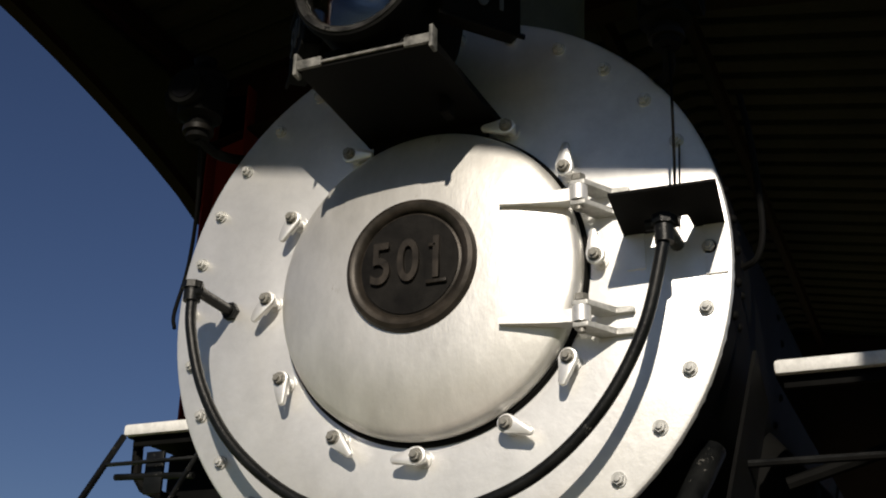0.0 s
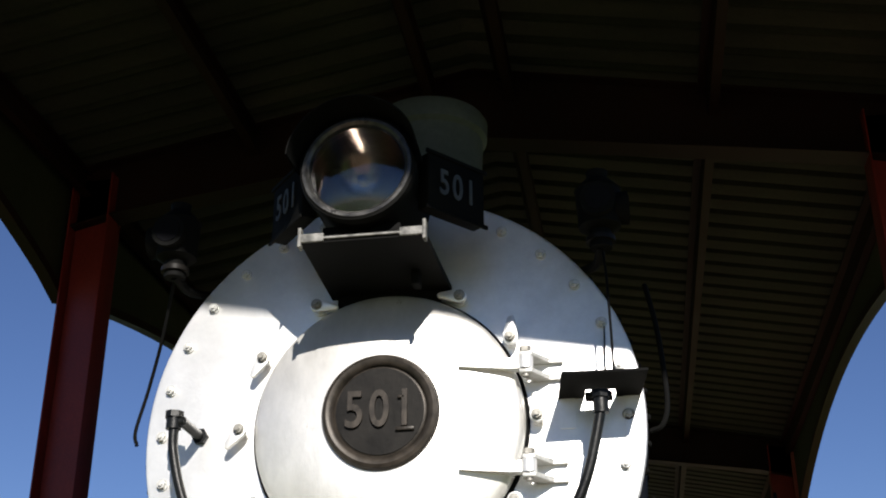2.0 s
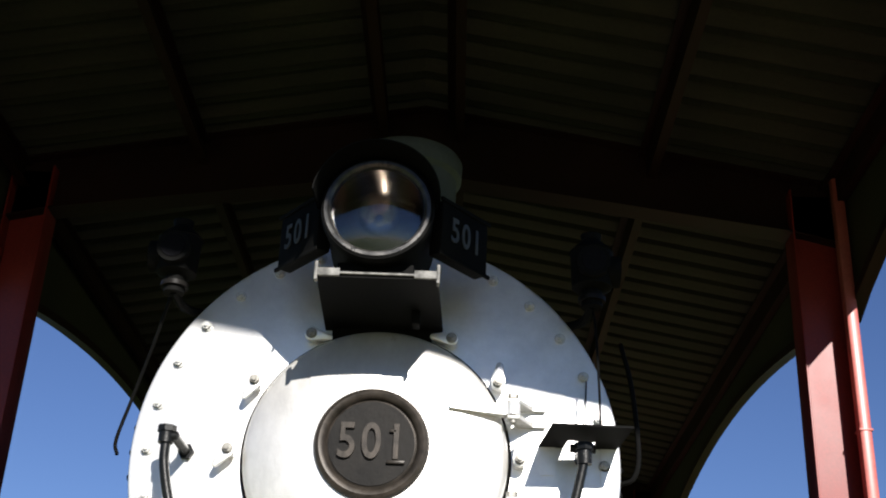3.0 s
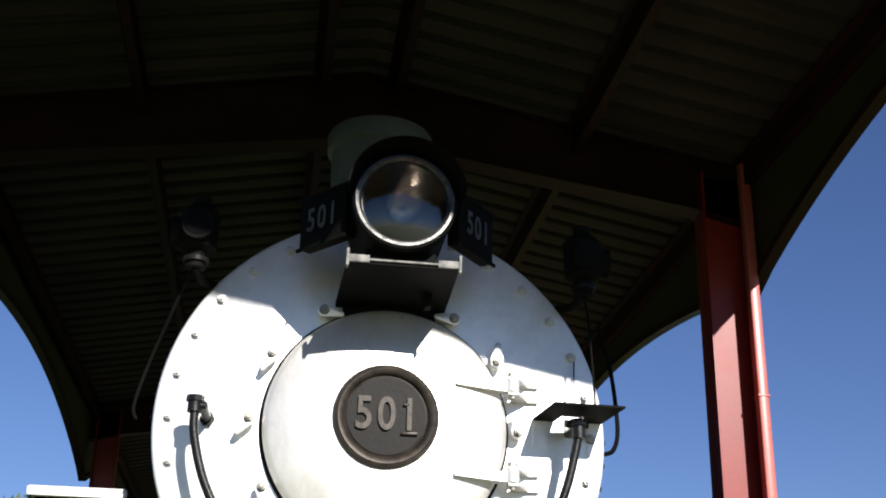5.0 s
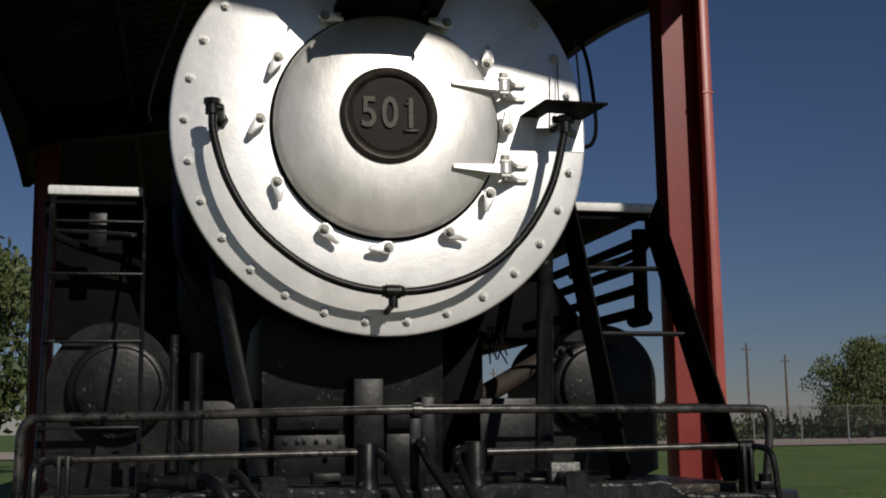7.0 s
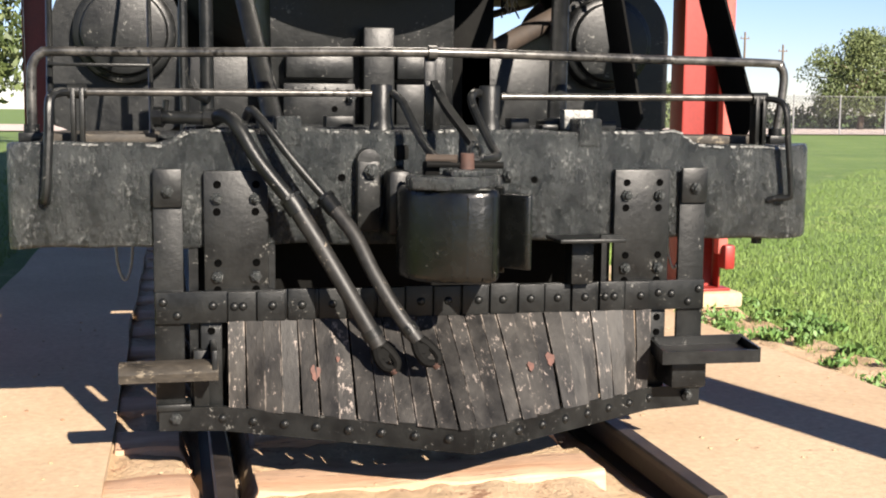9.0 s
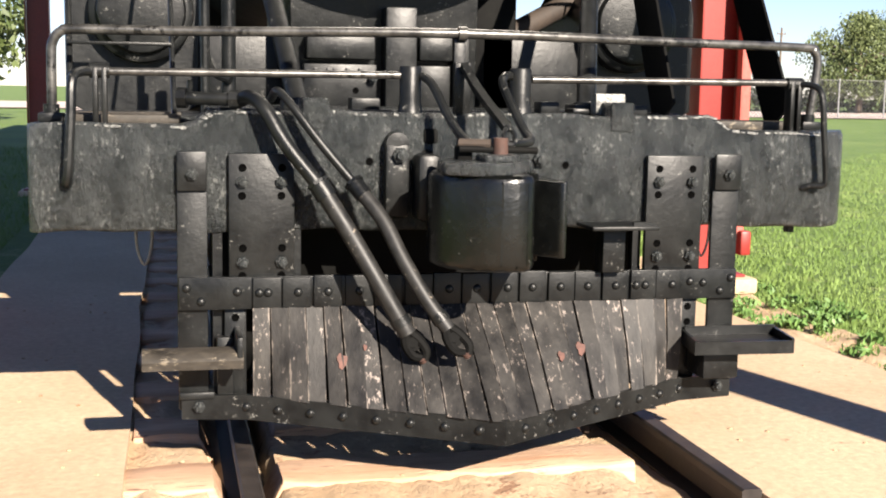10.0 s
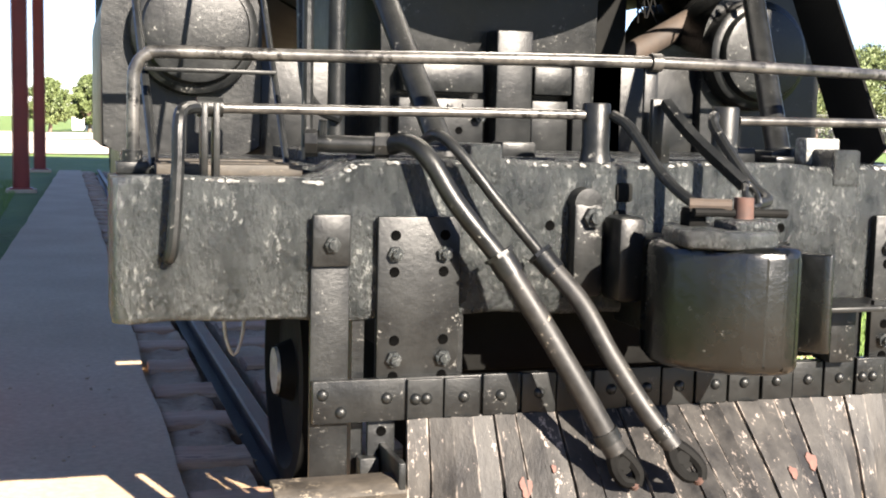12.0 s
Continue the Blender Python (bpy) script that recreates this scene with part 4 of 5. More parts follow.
slab(bm, [(-0.20, -0.44), (-0.13, -0.50), (0.0, -0.49), (0.05, -0.42), (0.12, -0.30), (0.08, -0.18), (-0.12, -0.18), (-0.19, -0.30)], 1.125, 1.165, 0.012)
slab(bm, [(-0.07, -0.44), (0.03, -0.45), (0.06, -0.36), (0.0, -0.30), (-0.08, -0.34)], 1.16, 1.185, 0.01)
part("coupler_head", bm, ROUGH_BLACK, coupler)
bm = B()
box(bm, (-0.14, -0.28, 0.88), (0.12, 0.05, 1.12), 0.012)
box(bm, (-0.21, -0.12, 0.95), (-0.13, -0.006, 1.17), 0.02)
box(bm, (0.13, -0.10, 0.97), (0.19, -0.006, 1.15), 0.015)
part("shank", bm, BLACK, coupler)
bm = B()
rod(bm, (0.0, -0.345, 1.165), (0.0, -0.345, 1.235), 0.025, 0.023, n=18)
part("lock_pin", bm, RUST, coupler, "rusty lock pin")
bm = B()
box(bm, (-0.305, -0.055, 0.96), (-0.225, -0.004, 1.20), 0.01)
lathe(bm, (-0.265, 0, 1.20), [(0.0, -0.055), (0.038, -0.05), (0.04, -0.004)], 24)
part("coupler_bracket", bm, BLACK, beam)
placed("bolt", NUT_BLACK, pose(-0.258, -0.055, 1.165) @ Matrix.Scale(1.35, 4), beam)
placed("bolt", NUT_BLACK, pose(0.235, -0.004, 1.15) @ Matrix.Scale(1.25, 4), beam)
for p, w in (((-0.17, -0.01, 1.20), 0.05), ((-0.175, -0.01, 1.13), 0.04), ((-0.13, -0.32, 1.16), 0.05)):
    part("lift_lug", box(B(), p, (p[0] + w, p[1] + 0.05, p[2] + 0.05), 0.01), SOOT, coupler)
part("lift_bar", rod(B(), (-0.13, -0.34, 1.200), (0.12, -0.34, 1.196), 0.011, n=10), SOOT, coupler)
part("lift_toggle", rod(B(), (-0.12, -0.30, 1.215), (-0.03, -0.34, 1.215), 0.016, n=10), BROWN, coupler)

# uncoupling rods
for s, xa, xb in ((-1, -1.22, -0.24), (1, 0.22, 1.21)):
    bm = B()
    rod(bm, (xa, 0.055, 1.418), (xb, 0.055, 1.424), 0.0125, n=12)
    lever = part("uncoupling_rod", bm, STEEL, loco, "worn steel uncoupling rod across the beam")
    xc = s * 0.205 if s < 0 else 0.178
    bm = B()
    lathe(bm, (xc, 0.055, 0), [(0.0, 1.455), (0.034, 1.455), (0.037, 1.45), (0.036, 1.34), (0.042, 1.305), (0.045, 1.295)], 28, "z")
    part("rod_stand", bm, BLACK, lever)
    xe = s * 1.205
    bm = B()
    box(bm, (xe - 0.022, 0.03, 1.25), (xe - 0.006, 0.08, 1.43), 0.003)
    box(bm, (xe + 0.006, 0.03, 1.25), (xe + 0.022, 0.08, 1.43), 0.003)
    rod(bm, (xe - 0.03, 0.055, 1.42), (xe + 0.03, 0.055, 1.42), 0.024, n=14)
    part("rod_bracket", bm, BLACK, lever)
    bm = B()
    if s < 0:
        tube(bm, [(-1.22, 0.055, 1.418), (-1.262, 0.02, 1.415), (-1.283, -0.03, 1.39), (-1.288, -0.045, 1.28), (-1.298, -0.05, 1.12), (-1.305, -0.035, 1.075), (-1.305, 0.0, 1.07)], 0.0155, 10, 5)
    else:
        tube(bm, [(1.21, 0.055, 1.42), (1.25, 0.0, 1.415), (1.262, -0.045, 1.38), (1.275, -0.05, 1.25), (1.292, -0.05, 1.10), (1.288, -0.045, 1.065), (1.25, -0.02, 1.06), (1.225, -0.002, 1.05)], 0.0115, 10, 6)
    part("rod_handle", bm, BLACK, lever)
bm = B()
tube(bm, [(-0.17, 0.03, 1.425), (-0.145, -0.03, 1.39), (-0.11, -0.14, 1.28), (-0.075, -0.24, 1.215), (-0.02, -0.27, 1.20)], 0.0145, 10, 5)
part("lift_arm", bm, BLACK, coupler)
bm = B()
tube(bm, [(0.14, 0.05, 1.43), (0.10, -0.02, 1.425), (0.09, -0.05, 1.39), (0.12, -0.18, 1.26), (0.13, -0.24, 1.225), (0.10, -0.26, 1.215), (0.03, -0.30, 1.21)], 0.0145, 10, 5)
part("lift_arm", bm, BLACK, coupler)
bm = B()
box(bm, (-0.06, 0.02, 1.30), (-0.005, 0.04, 1.47), 0.004)
tube(bm, [(-0.035, 0.0, 1.46), (-0.012, -0.10, 1.38), (0.03, -0.24, 1.285), (0.04, -0.28, 1.26)], 0.018, 4, 3)
tube(bm, [(0.03, -0.30, 1.262), (0.015, -0.325, 1.24), (0.02, -0.34, 1.215), (0.045, -0.335, 1.215), (0.055, -0.31, 1.24), (0.045, -0.29, 1.262), (0.03, -0.30, 1.265)], 0.0085, 8, 3)
part("lift_link", bm, BLACK, coupler, "black hanging link over the coupler")

# handrail
bm = B()
tube(bm, [(-1.37, 0.27, 1.25), (-1.368, 0.27, 1.46), (-1.362, 0.27, 1.515), (-1.335, 0.268, 1.548), (-1.28, 0.262, 1.556), (-0.9, 0.22, 1.558), (-0.02, 0.092, 1.568), (0.9, 0.20, 1.563), (1.36, 0.268, 1.560), (1.40, 0.27, 1.548), (1.418, 0.27, 1.515), (1.415, 0.27, 1.44), (1.39, 0.27, 1.25)], 0.0165, 12, 8)
rail = part("handrail", bm, STEEL, loco, "bent steel handrail along the pilot deck", 60)
bm = B()
rod(bm, (-0.035, 0.092, 1.568), (-0.005, 0.092, 1.568), 0.024, n=16)
part("rail_clip", bm, STEEL, rail)
part("rail_stay", box(B(), (-0.045, 0.10, 1.29), (-0.005, 0.112, 1.56), 0.002), BLACK, rail)
for x in (-1.372, 1.39):
    bm = box(B(), (x - 0.04, 0.23, 1.252), (x + 0.04, 0.31, 1.282), 0.004)
    rod(bm, (x, 0.27, 1.28), (x, 0.27, 1.31), 0.026, n=12)
    part("rail_foot", bm, BLACK, rail)

# air hoses
def hose(upper, lower, r0, r1, label):
    h = part("air_hose", tube(B(), lower, r1, 14, 8), HOSE, loco, label, 60)
    part("hose_pipe", tube(B(), upper, r0, 12, 8), BLACK, h)
    p, q = Vector(lower[0]), Vector(lower[1])
    d = (q - p).normalized()
    bm = B()
    rod(bm, p - d * 0.025, p + d * 0.03, r1 * 1.18, n=16)
    rod(bm, p - d * 0.03, p - d * 0.02, r1 * 1.4, n=8)
    part("hose_clamp", bm, BLACK, h)
    bm = B()
    e, f = Vector(lower[-1]), Vector(lower[-2])
    d2 = (e - f).normalized()
    rod(bm, e - d2 * 0.06, e - d2 * 0.03, r1 * 1.15, n=16)
    part("hose_clamp", bm, BLACK, h)
    bm = B()
    side = d2.cross(Vector((0, 1, 0))).normalized()
    up = side.cross(d2).normalized()
    tube(bm, [e - d2 * 0.02, e + d2 * 0.03 + side * 0.02, e + d2 * 0.075 + side * 0.024, e + d2 * 0.10 + side * 0.006], lambda t: 0.018 - 0.005 * t, 8, 4)
    tube(bm, [e - d2 * 0.02, e + d2 * 0.03 - side * 0.022, e + d2 * 0.07 - side * 0.02, e + d2 * 0.09 + side * 0.0], lambda t: 0.019 - 0.006 * t, 8, 4)
    rod(bm, e + d2 * 0.04 - up * 0.006, e + d2 * 0.04 + up * 0.006, 0.02, n=16)
    rod(bm, e + d2 * 0.03 - up * 0.014, e + d2 * 0.03 + up * 0.010, 0.017, n=16)
    part("gladhand", bm, SOOT, h, "forked coupling at the hose end")
    bm = B()
    rod(bm, e + d2 * 0.088 - up * 0.006, e + d2 * 0.1 + up * 0.006, 0.013, n=12)
    part("gasket", bm, RUST, h, "rusty gasket ring")


hose([(-0.765, 0.045, 1.335), (-0.745, 0.0, 1.345), (-0.72, -0.035, 1.335), (-0.692, -0.07, 1.30), (-0.635, -0.105, 1.20), (-0.525, -0.145, 1.06)],
     [(-0.525, -0.145, 1.06), (-0.44, -0.185, 0.92), (-0.355, -0.225, 0.77), (-0.285, -0.25, 0.645), (-0.265, -0.255, 0.61)], 0.024, 0.0285, "thick black air hose hanging over the pilot")
hose([(-0.66, 0.14, 1.34), (-0.65, 0.02, 1.365), (-0.61, -0.045, 1.32), (-0.525, -0.09, 1.205), (-0.405, -0.12, 1.06)],
     [(-0.405, -0.12, 1.06), (-0.335, -0.18, 0.965), (-0.28, -0.24, 0.845), (-0.21, -0.295, 0.72), (-0.15, -0.33, 0.635)], 0.0145, 0.0245, "thinner black air hose hanging beside the coupler")

# leading truck under the deck
bm = B()
box(bm, (-0.5, 0.35, 0.35), (0.5, 2.2, 0.85), 0.01)
box(bm, (-0.62, 0.31, 0.70), (0.70, 0.9, 0.92), 0.01)
part("engine_frame", bm, SOOT, loco, "dark frame under the deck")
for s in (-1, 1):
    bm = B()
    lathe(bm, (s * 0.755, 1.25, 0.525), [(0.0, s * 0.07), (0.09, s * 0.08), (0.11, s * 0.03), (0.30, s * 0.02), (0.34, s * 0.065), (0.385, s * 0.06), (0.387, -s * 0.05), (0.41, -s * 0.055), (0.40, -s * 0.085), (0.0, -s * 0.06)], 48)
    bm.transform(Matrix.Translation((s * 0.755, 1.25, 0.525)) @ Matrix.Rotation(radians(-90), 4, "Z") @ Matrix.Translation((-s * 0.755, -1.25, -0.525)))
    wheel = part("truck_wheel", bm, SOOT, loco)
    part("hub_cap", rod(B(), (s * 0.82, 1.25, 0.525), (s * 0.845, 1.25, 0.525), 0.085, 0.08, n=28), NUTMETAL, wheel, "dull bare-metal hub face")
    bm = B()
    tube(bm, [(s * 1.115, 0.5, 0.92), (s * 1.11, 0.5, 0.80), (s * 1.085, 0.5, 0.735), (s * 1.06, 0.5, 0.80), (s * 1.055, 0.5, 0.92)], 0.005, 6, 4)
    part("hanging_loop", bm, GALV, loco, "thin wire loop under the beam")

# ---- ground ----
def sheet(name, x0, x1, y0, y1, z, mat, nx, ny, rough, label, category="ground", dip=None):
    """A gently uneven sheet of ground."""
    bm = B()
    g = [[bm.verts.new((x0 + (x1 - x0) * i / nx, y0 + (y1 - y0) * j / ny, z + rough * noise.noise(Vector((i * 0.37, j * 0.41, z * 9))))) for j in range(ny + 1)] for i in range(nx + 1)]
    for col in g:
        for v in col:
            if dip:
                v.co.z -= dip(v.co.x)
    for i in range(nx):
        for j in range(ny):
            bm.faces.new((g[i][j], g[i + 1][j], g[i + 1][j + 1], g[i][j + 1]))
    return tagged(part(name, bm, mat, None, label, 60), category=category, kind="structure")


GZ = 0.13          # top of the slabs, flush with the rail heads
bm = B()      # one sheet of lawn, sunk where the track bed lies
gx = [-500, -150, -50, -20, -8, -4, -1.16, -1.10, 0.84, 0.90, 4, 8, 20, 50, 150, 500]
gy = [-300, -100, -30, -6.1, -6.0, 0, 6, 12, 18, 25.8, 25.9, 40, 80, 200, 700]
grid = [[bm.verts.new((x, y, -0.15 if -1.13 < x < 0.87 and -6.05 < y < 25.85 else 0.06)) for y in gy] for x in gx]
for a, b in zip(grid, grid[1:]):
    for k in range(len(gy) - 1):
        bm.faces.new((a[k], b[k], b[k + 1], a[k + 1]))
tagged(part("ground", bm, GRASS, None, "green mown lawn reaching to the horizon", 60), category="ground", kind="structure")
def rail_pit(x):
    """The soil drops away beside the rails."""
    return 0.085 if -0.87 < x < -0.66 or x > 0.53 else 0.0


sheet("gravel_bed", -1.20, 0.86, -6, 25.9, 0.098, SOIL, 60, 320, 0.03, "sandy soil between and beside the rails", dip=rail_pit)
for x0, x1, edge in ((-2.06, -1.15, -1), (0.825, 2.12, 1)):
    bm = B()
    y = -6.0
    left, right = [], []
    while y < 25.9:
        j = 0.03 * noise.noise(Vector((y * 0.8, edge * 3.0, 0)))
        sk = 0.045 * max(0, 3 - y) if edge > 0 else 0
        left.append((x0 + (0.02 * noise.noise(Vector((y * 1.3, 7, 0)))), y))
        right.append((x1 + sk + j, y))
        y += 0.25
    if edge < 0:
        left = [(x0 + 0.025 * max(0, q - 8) + 0.02 * noise.noise(Vector((q * 0.8, 5, 0))), q) for _, q in left]
    top = [(bm.verts.new((*p, GZ)), bm.verts.new((*q, GZ))) for p, q in zip(left, right)]
    low = [(bm.verts.new((*p, GZ - 0.12)), bm.verts.new((*q, GZ - 0.12))) for p, q in zip(left, right)]
    for k in range(len(top) - 1):
        bm.faces.new((top[k][0], top[k][1], top[k + 1][1], top[k + 1][0]))
        bm.faces.new((top[k][0], top[k + 1][0], low[k + 1][0], low[k][0]))
        bm.faces.new((top[k][1], low[k][1], low[k + 1][1], top[k + 1][1]))
    tagged(part("pavement", bm, CONCRETE, None, "sandy concrete slab beside the track"), category="pavement", kind="structure")
sheet("soil_strip", 2.02, 2.68, -4, 9, 0.083, SOIL, 14, 180, 0.035, "bare reddish soil along the slab's edge")

# ---- track ----
def rail_bar(x, y0, y1, label):
    bar = tagged(new("rail"), label, "rail", "rails of the track")
    for name, prof in (("rail_foot", [(-0.065, 0.012), (0.065, 0.012), (0.065, 0.02), (0.012, 0.034), (-0.012, 0.034), (-0.065, 0.02)]),
                       ("rail_web", [(-0.012, 0.034), (0.012, 0.034), (0.009, 0.107), (-0.009, 0.107)]),
                       ("rail_head", [(-0.009, 0.107), (0.009, 0.107), (0.034, 0.117), (0.035, 0.14), (0.028, 0.147), (-0.028, 0.147), (-0.035, 0.14), (-0.034, 0.117)])):
        part(name, prism(B(), [(x + a, b) for a, b in prof], y0, y1), RAIL, bar)


rail_bar(-0.758, -1.6, 25.8, "dark steel rail running under the locomotive")
rail_bar(0.785, -0.58, 25.8, "dark steel rail with a cut bright end")
for k in range(44):
    y = -0.17 + 0.58 * k
    bm = B()
    box(bm, (-1.15 + rnd.uniform(-0.03, 0.03), y, -0.05), (0.60 + rnd.uniform(-0.05, 0.02), y + 0.24, 0.118 + rnd.uniform(-0.006, 0.006)), 0.012)
    bmesh.ops.subdivide_edges(bm, edges=[e for e in bm.edges if abs(e.verts[0].co.x - e.verts[1].co.x) > 1], cuts=30)
    for v in bm.verts:
        if v.co.z > 0 and (-0.86 < v.co.x < -0.67 or v.co.x > 0.56):
            v.co.z = 0.005
        v.co += Vector((0, 0.010 * noise.noise(v.co * 7), 0.012 * noise.noise(v.co * 6 + Vector((3, 0, 0)))))
    tagged(part("railway_tie", bm, TIE, None, "weathered split timber tie under the rails"), category="railway tie", group="ties of the track")
bm = B()
for k in range(220):
    x, y = rnd.uniform(-2.1, 2.4), rnd.uniform(-0.3, 3.4)
    if abs(x) < 0.85 and y > 0.6:
        continue
    r = rnd.uniform(0.003, 0.009)
    bmesh.ops.create_icosphere(bm, subdivisions=1, radius=r, matrix=Matrix.Translation((x, y, (GZ if x < -1.2 or x > 0.9 else 0.11) + r * 0.3)) @ Matrix.Diagonal((1.2, 1, 0.6, 1)))
tagged(part("pebbles", bm, SOIL, None, "loose pebbles and clods on the slab"), category="pebbles", kind="stuff")

# ---- open shelter ----
BAYS = [-2.4, 3.4, 11.0, 18.6, 26.2]
OUT = 2.68
FRONT = -3.74       # front edge of the roof


def roof_z(x):
    return 5.88 - 0.185 * abs(x)


def h_column(x_in, x_out, y, z1):
    s = 1 if x_out > 0 else -1
    col = thing("shelter_post", "red-painted steel H-section post of the shelter", "post", "posts of the shelter")
    g = 0.185 if s > 0 else 0.12      # the ground under the post
    lo, hi = min(x_in, x_out), max(x_in, x_out)
    part("web", box(B(), (lo + 0.011, y - 0.006, g + 0.02), (hi - 0.011, y + 0.006, z1)), RED, col)
    for x in (x_in, x_out):
        part("flange", box(B(), (x - 0.0055, y - 0.10, g + 0.02), (x + 0.0055, y + 0.10, z1), 0.002), RED, col)
    part("base_plate", box(B(), (lo - 0.06, y - 0.15, g), (hi + 0.06, y + 0.15, g + 0.022), 0.003), RED, col)
    if s < 0:
        part("footing", box(B(), (lo - 0.12, y - 0.22, g - 0.1), (hi + 0.12, y + 0.22, g + 0.004), 0.02), CONCRETE, col, "rough concrete footing")
        return
    spout = part("downspout", box(B(), (x_out - 0.055 if s > 0 else x_out - 0.02, y - 0.185, g + 0.25), (x_out + 0.02 if s > 0 else x_out + 0.055, y - 0.105, z1 + 0.25), 0.02), PINK, col, "red rectangular downspout")
    part("spout_band", box(B(), (x_out - 0.058 if s > 0 else x_out - 0.023, y - 0.188, 3.72), (x_out + 0.023 if s > 0 else x_out + 0.058, y - 0.1, 3.735), 0.003), PINK, spout)
    part("spout_toe", box(B(), (x_out - 0.03 if s > 0 else x_out - 0.045, y - 0.24, g + 0.16), (x_out + 0.045 if s > 0 else x_out + 0.03, y - 0.12, g + 0.32), 0.015), RED, spout)
    part("footing", box(B(), (lo - 0.12, y - 0.22, g - 0.1), (hi + 0.12, y + 0.22, g + 0.004), 0.02), CONCRETE, col, "rough concrete footing")


for y, skew in zip(BAYS, (-0.11, 0.0, 0.06, 0.31, 0.48)):      # the rows of posts run slightly askew to the track
    for s in (-1, 1):
        h_column((2.355 if s > 0 else -2.39) + skew, s * 2.65 + skew, y, roof_z(OUT) - 0.05)
    bm = B()
    for s in (-1, 1):
        top = [(s * OUT, roof_z(OUT)), (0.0, roof_z(0))]
        bot = [(s * OUT, roof_z(OUT) - 0.42), (s * 2.3, roof_z(2.3) - 0.40), (0.0, roof_z(0) - 0.50)]
        prism(bm, [top[0], top[1], bot[2], bot[1], bot[0]], y - 0.006, y + 0.006)
        for (x0, z0), (x1, z1) in ((top[0], top[1]), (bot[1], bot[2]), (bot[0], bot[1])):
            prism(bm, [(x0, z0 - 0.006), (x1, z1 - 0.006), (x1, z1 + 0.006), (x0, z0 + 0.006)], y - 0.085, y + 0.085)
    tagged(part("roof_beam", bm, SHADED_RED, None, "red steel rafter of the shelter, coloured dark for the roof shade"), category="beam", group="rafters of the shelter")
for x in (-2.62, -1.48, -0.3, 0.2, 1.46, 2.62):
    z = roof_z(x)
    purlin = thing("purlin", "steel purlin coloured dark for the shade under the roof sheet", "purlin", "purlins of the shelter")
    for name, lo, hi in (("top_flange", (x - 0.055, z - 0.02), (x + 0.055, z - 0.012)), ("web", (x, z - 0.17), (x + 0.008, z - 0.02)), ("bottom_flange", (x, z - 0.18), (x + 0.06, z - 0.17))):
        part(name, box(B(), (lo[0], BAYS[0] - 0.08, lo[1]), (hi[0], BAYS[-1], hi[1])), SHADED_RED, purlin)
for s in (-1, 1):      # ribbed roof sheets
    bm = B()
    ys, y = [], FRONT
    while y < BAYS[-1] + 0.2:
        for dy, dz in ((0.0, 0.0), (0.16, 0.0), (0.185, 0.028), (0.215, 0.028)):
            ys.append((y + dy, dz))
        y += 0.24
    a = [bm.verts.new((0.0, q, roof_z(0) + 0.012 + d)) for q, d in ys]
    b = [bm.verts.new((s * 2.82, q, roof_z(2.82) + 0.012 + d)) for q, d in ys]
    for k in range(len(ys) - 1):
        bm.faces.new((a[k], a[k + 1], b[k + 1], b[k]))
    bmesh.ops.solidify(bm, geom=bm.faces[:], thickness=0.002)
    tagged(part("ceiling", bm, SHEET, None, "ribbed tan sheet-metal roof, coloured dark for its shaded underside"), category="roof", kind="structure")
    for y0, y1 in zip(BAYS, BAYS[1:]):      # arched side valances
        bm = B()
        n = 24
        up, dn = [], []
        for k in range(n + 1):
            t = k / n
            y = y0 + (y1 - y0) * t
            z = 4.48 + 0.51 * max(0.0, math.sin(math.pi * t)) ** 0.8
            up.append((y, roof_z(OUT) + 0.0))
            dn.append((y, z))
        cols = []
        for (ya, za), (yb, zb) in zip(up, dn):
            cols.append([bm.verts.new((s * (OUT + d), q, w)) for d, q, w in ((0.008, ya, za), (0.008, yb, zb), (0.05, yb, zb), (0.05, ya, za))])
        for p, q in zip(cols, cols[1:]):
            for k in range(4):
                bm.faces.new((p[k], p[(k + 1) % 4], q[(k + 1) % 4], q[k]))
        bm.faces.new(cols[0])
        bm.faces.new(cols[-1][::-1])
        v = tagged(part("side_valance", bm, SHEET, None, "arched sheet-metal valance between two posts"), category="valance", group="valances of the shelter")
        bm = B()
        cols = []
        for yb, zb in dn:
            cols.append([bm.verts.new((s * (OUT + d), yb, zb + w)) for d, w in ((-0.02, -0.012), (0.06, -0.012), (0.06, 0.05), (-0.02, 0.05))])
        for p, q in zip(cols, cols[1:]):
            for k in range(4):
                bm.faces.new((p[k], p[(k + 1) % 4], q[(k + 1) % 4], q[k]))
        part("arch_trim", bm, SHADED_RED, v, "red trim along the arch, coloured dark for the shade")

# ---- lawn, weeds ----
def blades(name, count, area, h0, h1, mat, label, category):
    vs, fs = [], []
    r = random.Random(11)
    for _ in range(count):
        x, y, z = area(r)
        h, a, w = r.uniform(h0, h1), r.uniform(0, math.pi), r.uniform(0.003, 0.007)
        lean = (r.uniform(-0.5, 0.5) * h, r.uniform(-0.5, 0.5) * h)
        k = len(vs)
        vs += [(x - w * math.cos(a), y - w * math.sin(a), z), (x + w * math.cos(a), y + w * math.sin(a), z), (x + lean[0], y + lean[1], z + h)]
        fs.append((k, k + 1, k + 2))
    me = bpy.data.meshes.new(name)
    me.from_pydata(vs, [], fs)
    me.materials.append(mat)
    return tagged(new(name, me), label, category, kind="stuff")


def lawn_area(r):
    d = r.random() ** 1.6
    x = 2.38 + 13 * d + r.random() * 0.5 + 0.25 * noise.noise(Vector((r.random() * 9, 1, 2)))
    return x, r.uniform(-1, 6 + 16 * d), 0.055


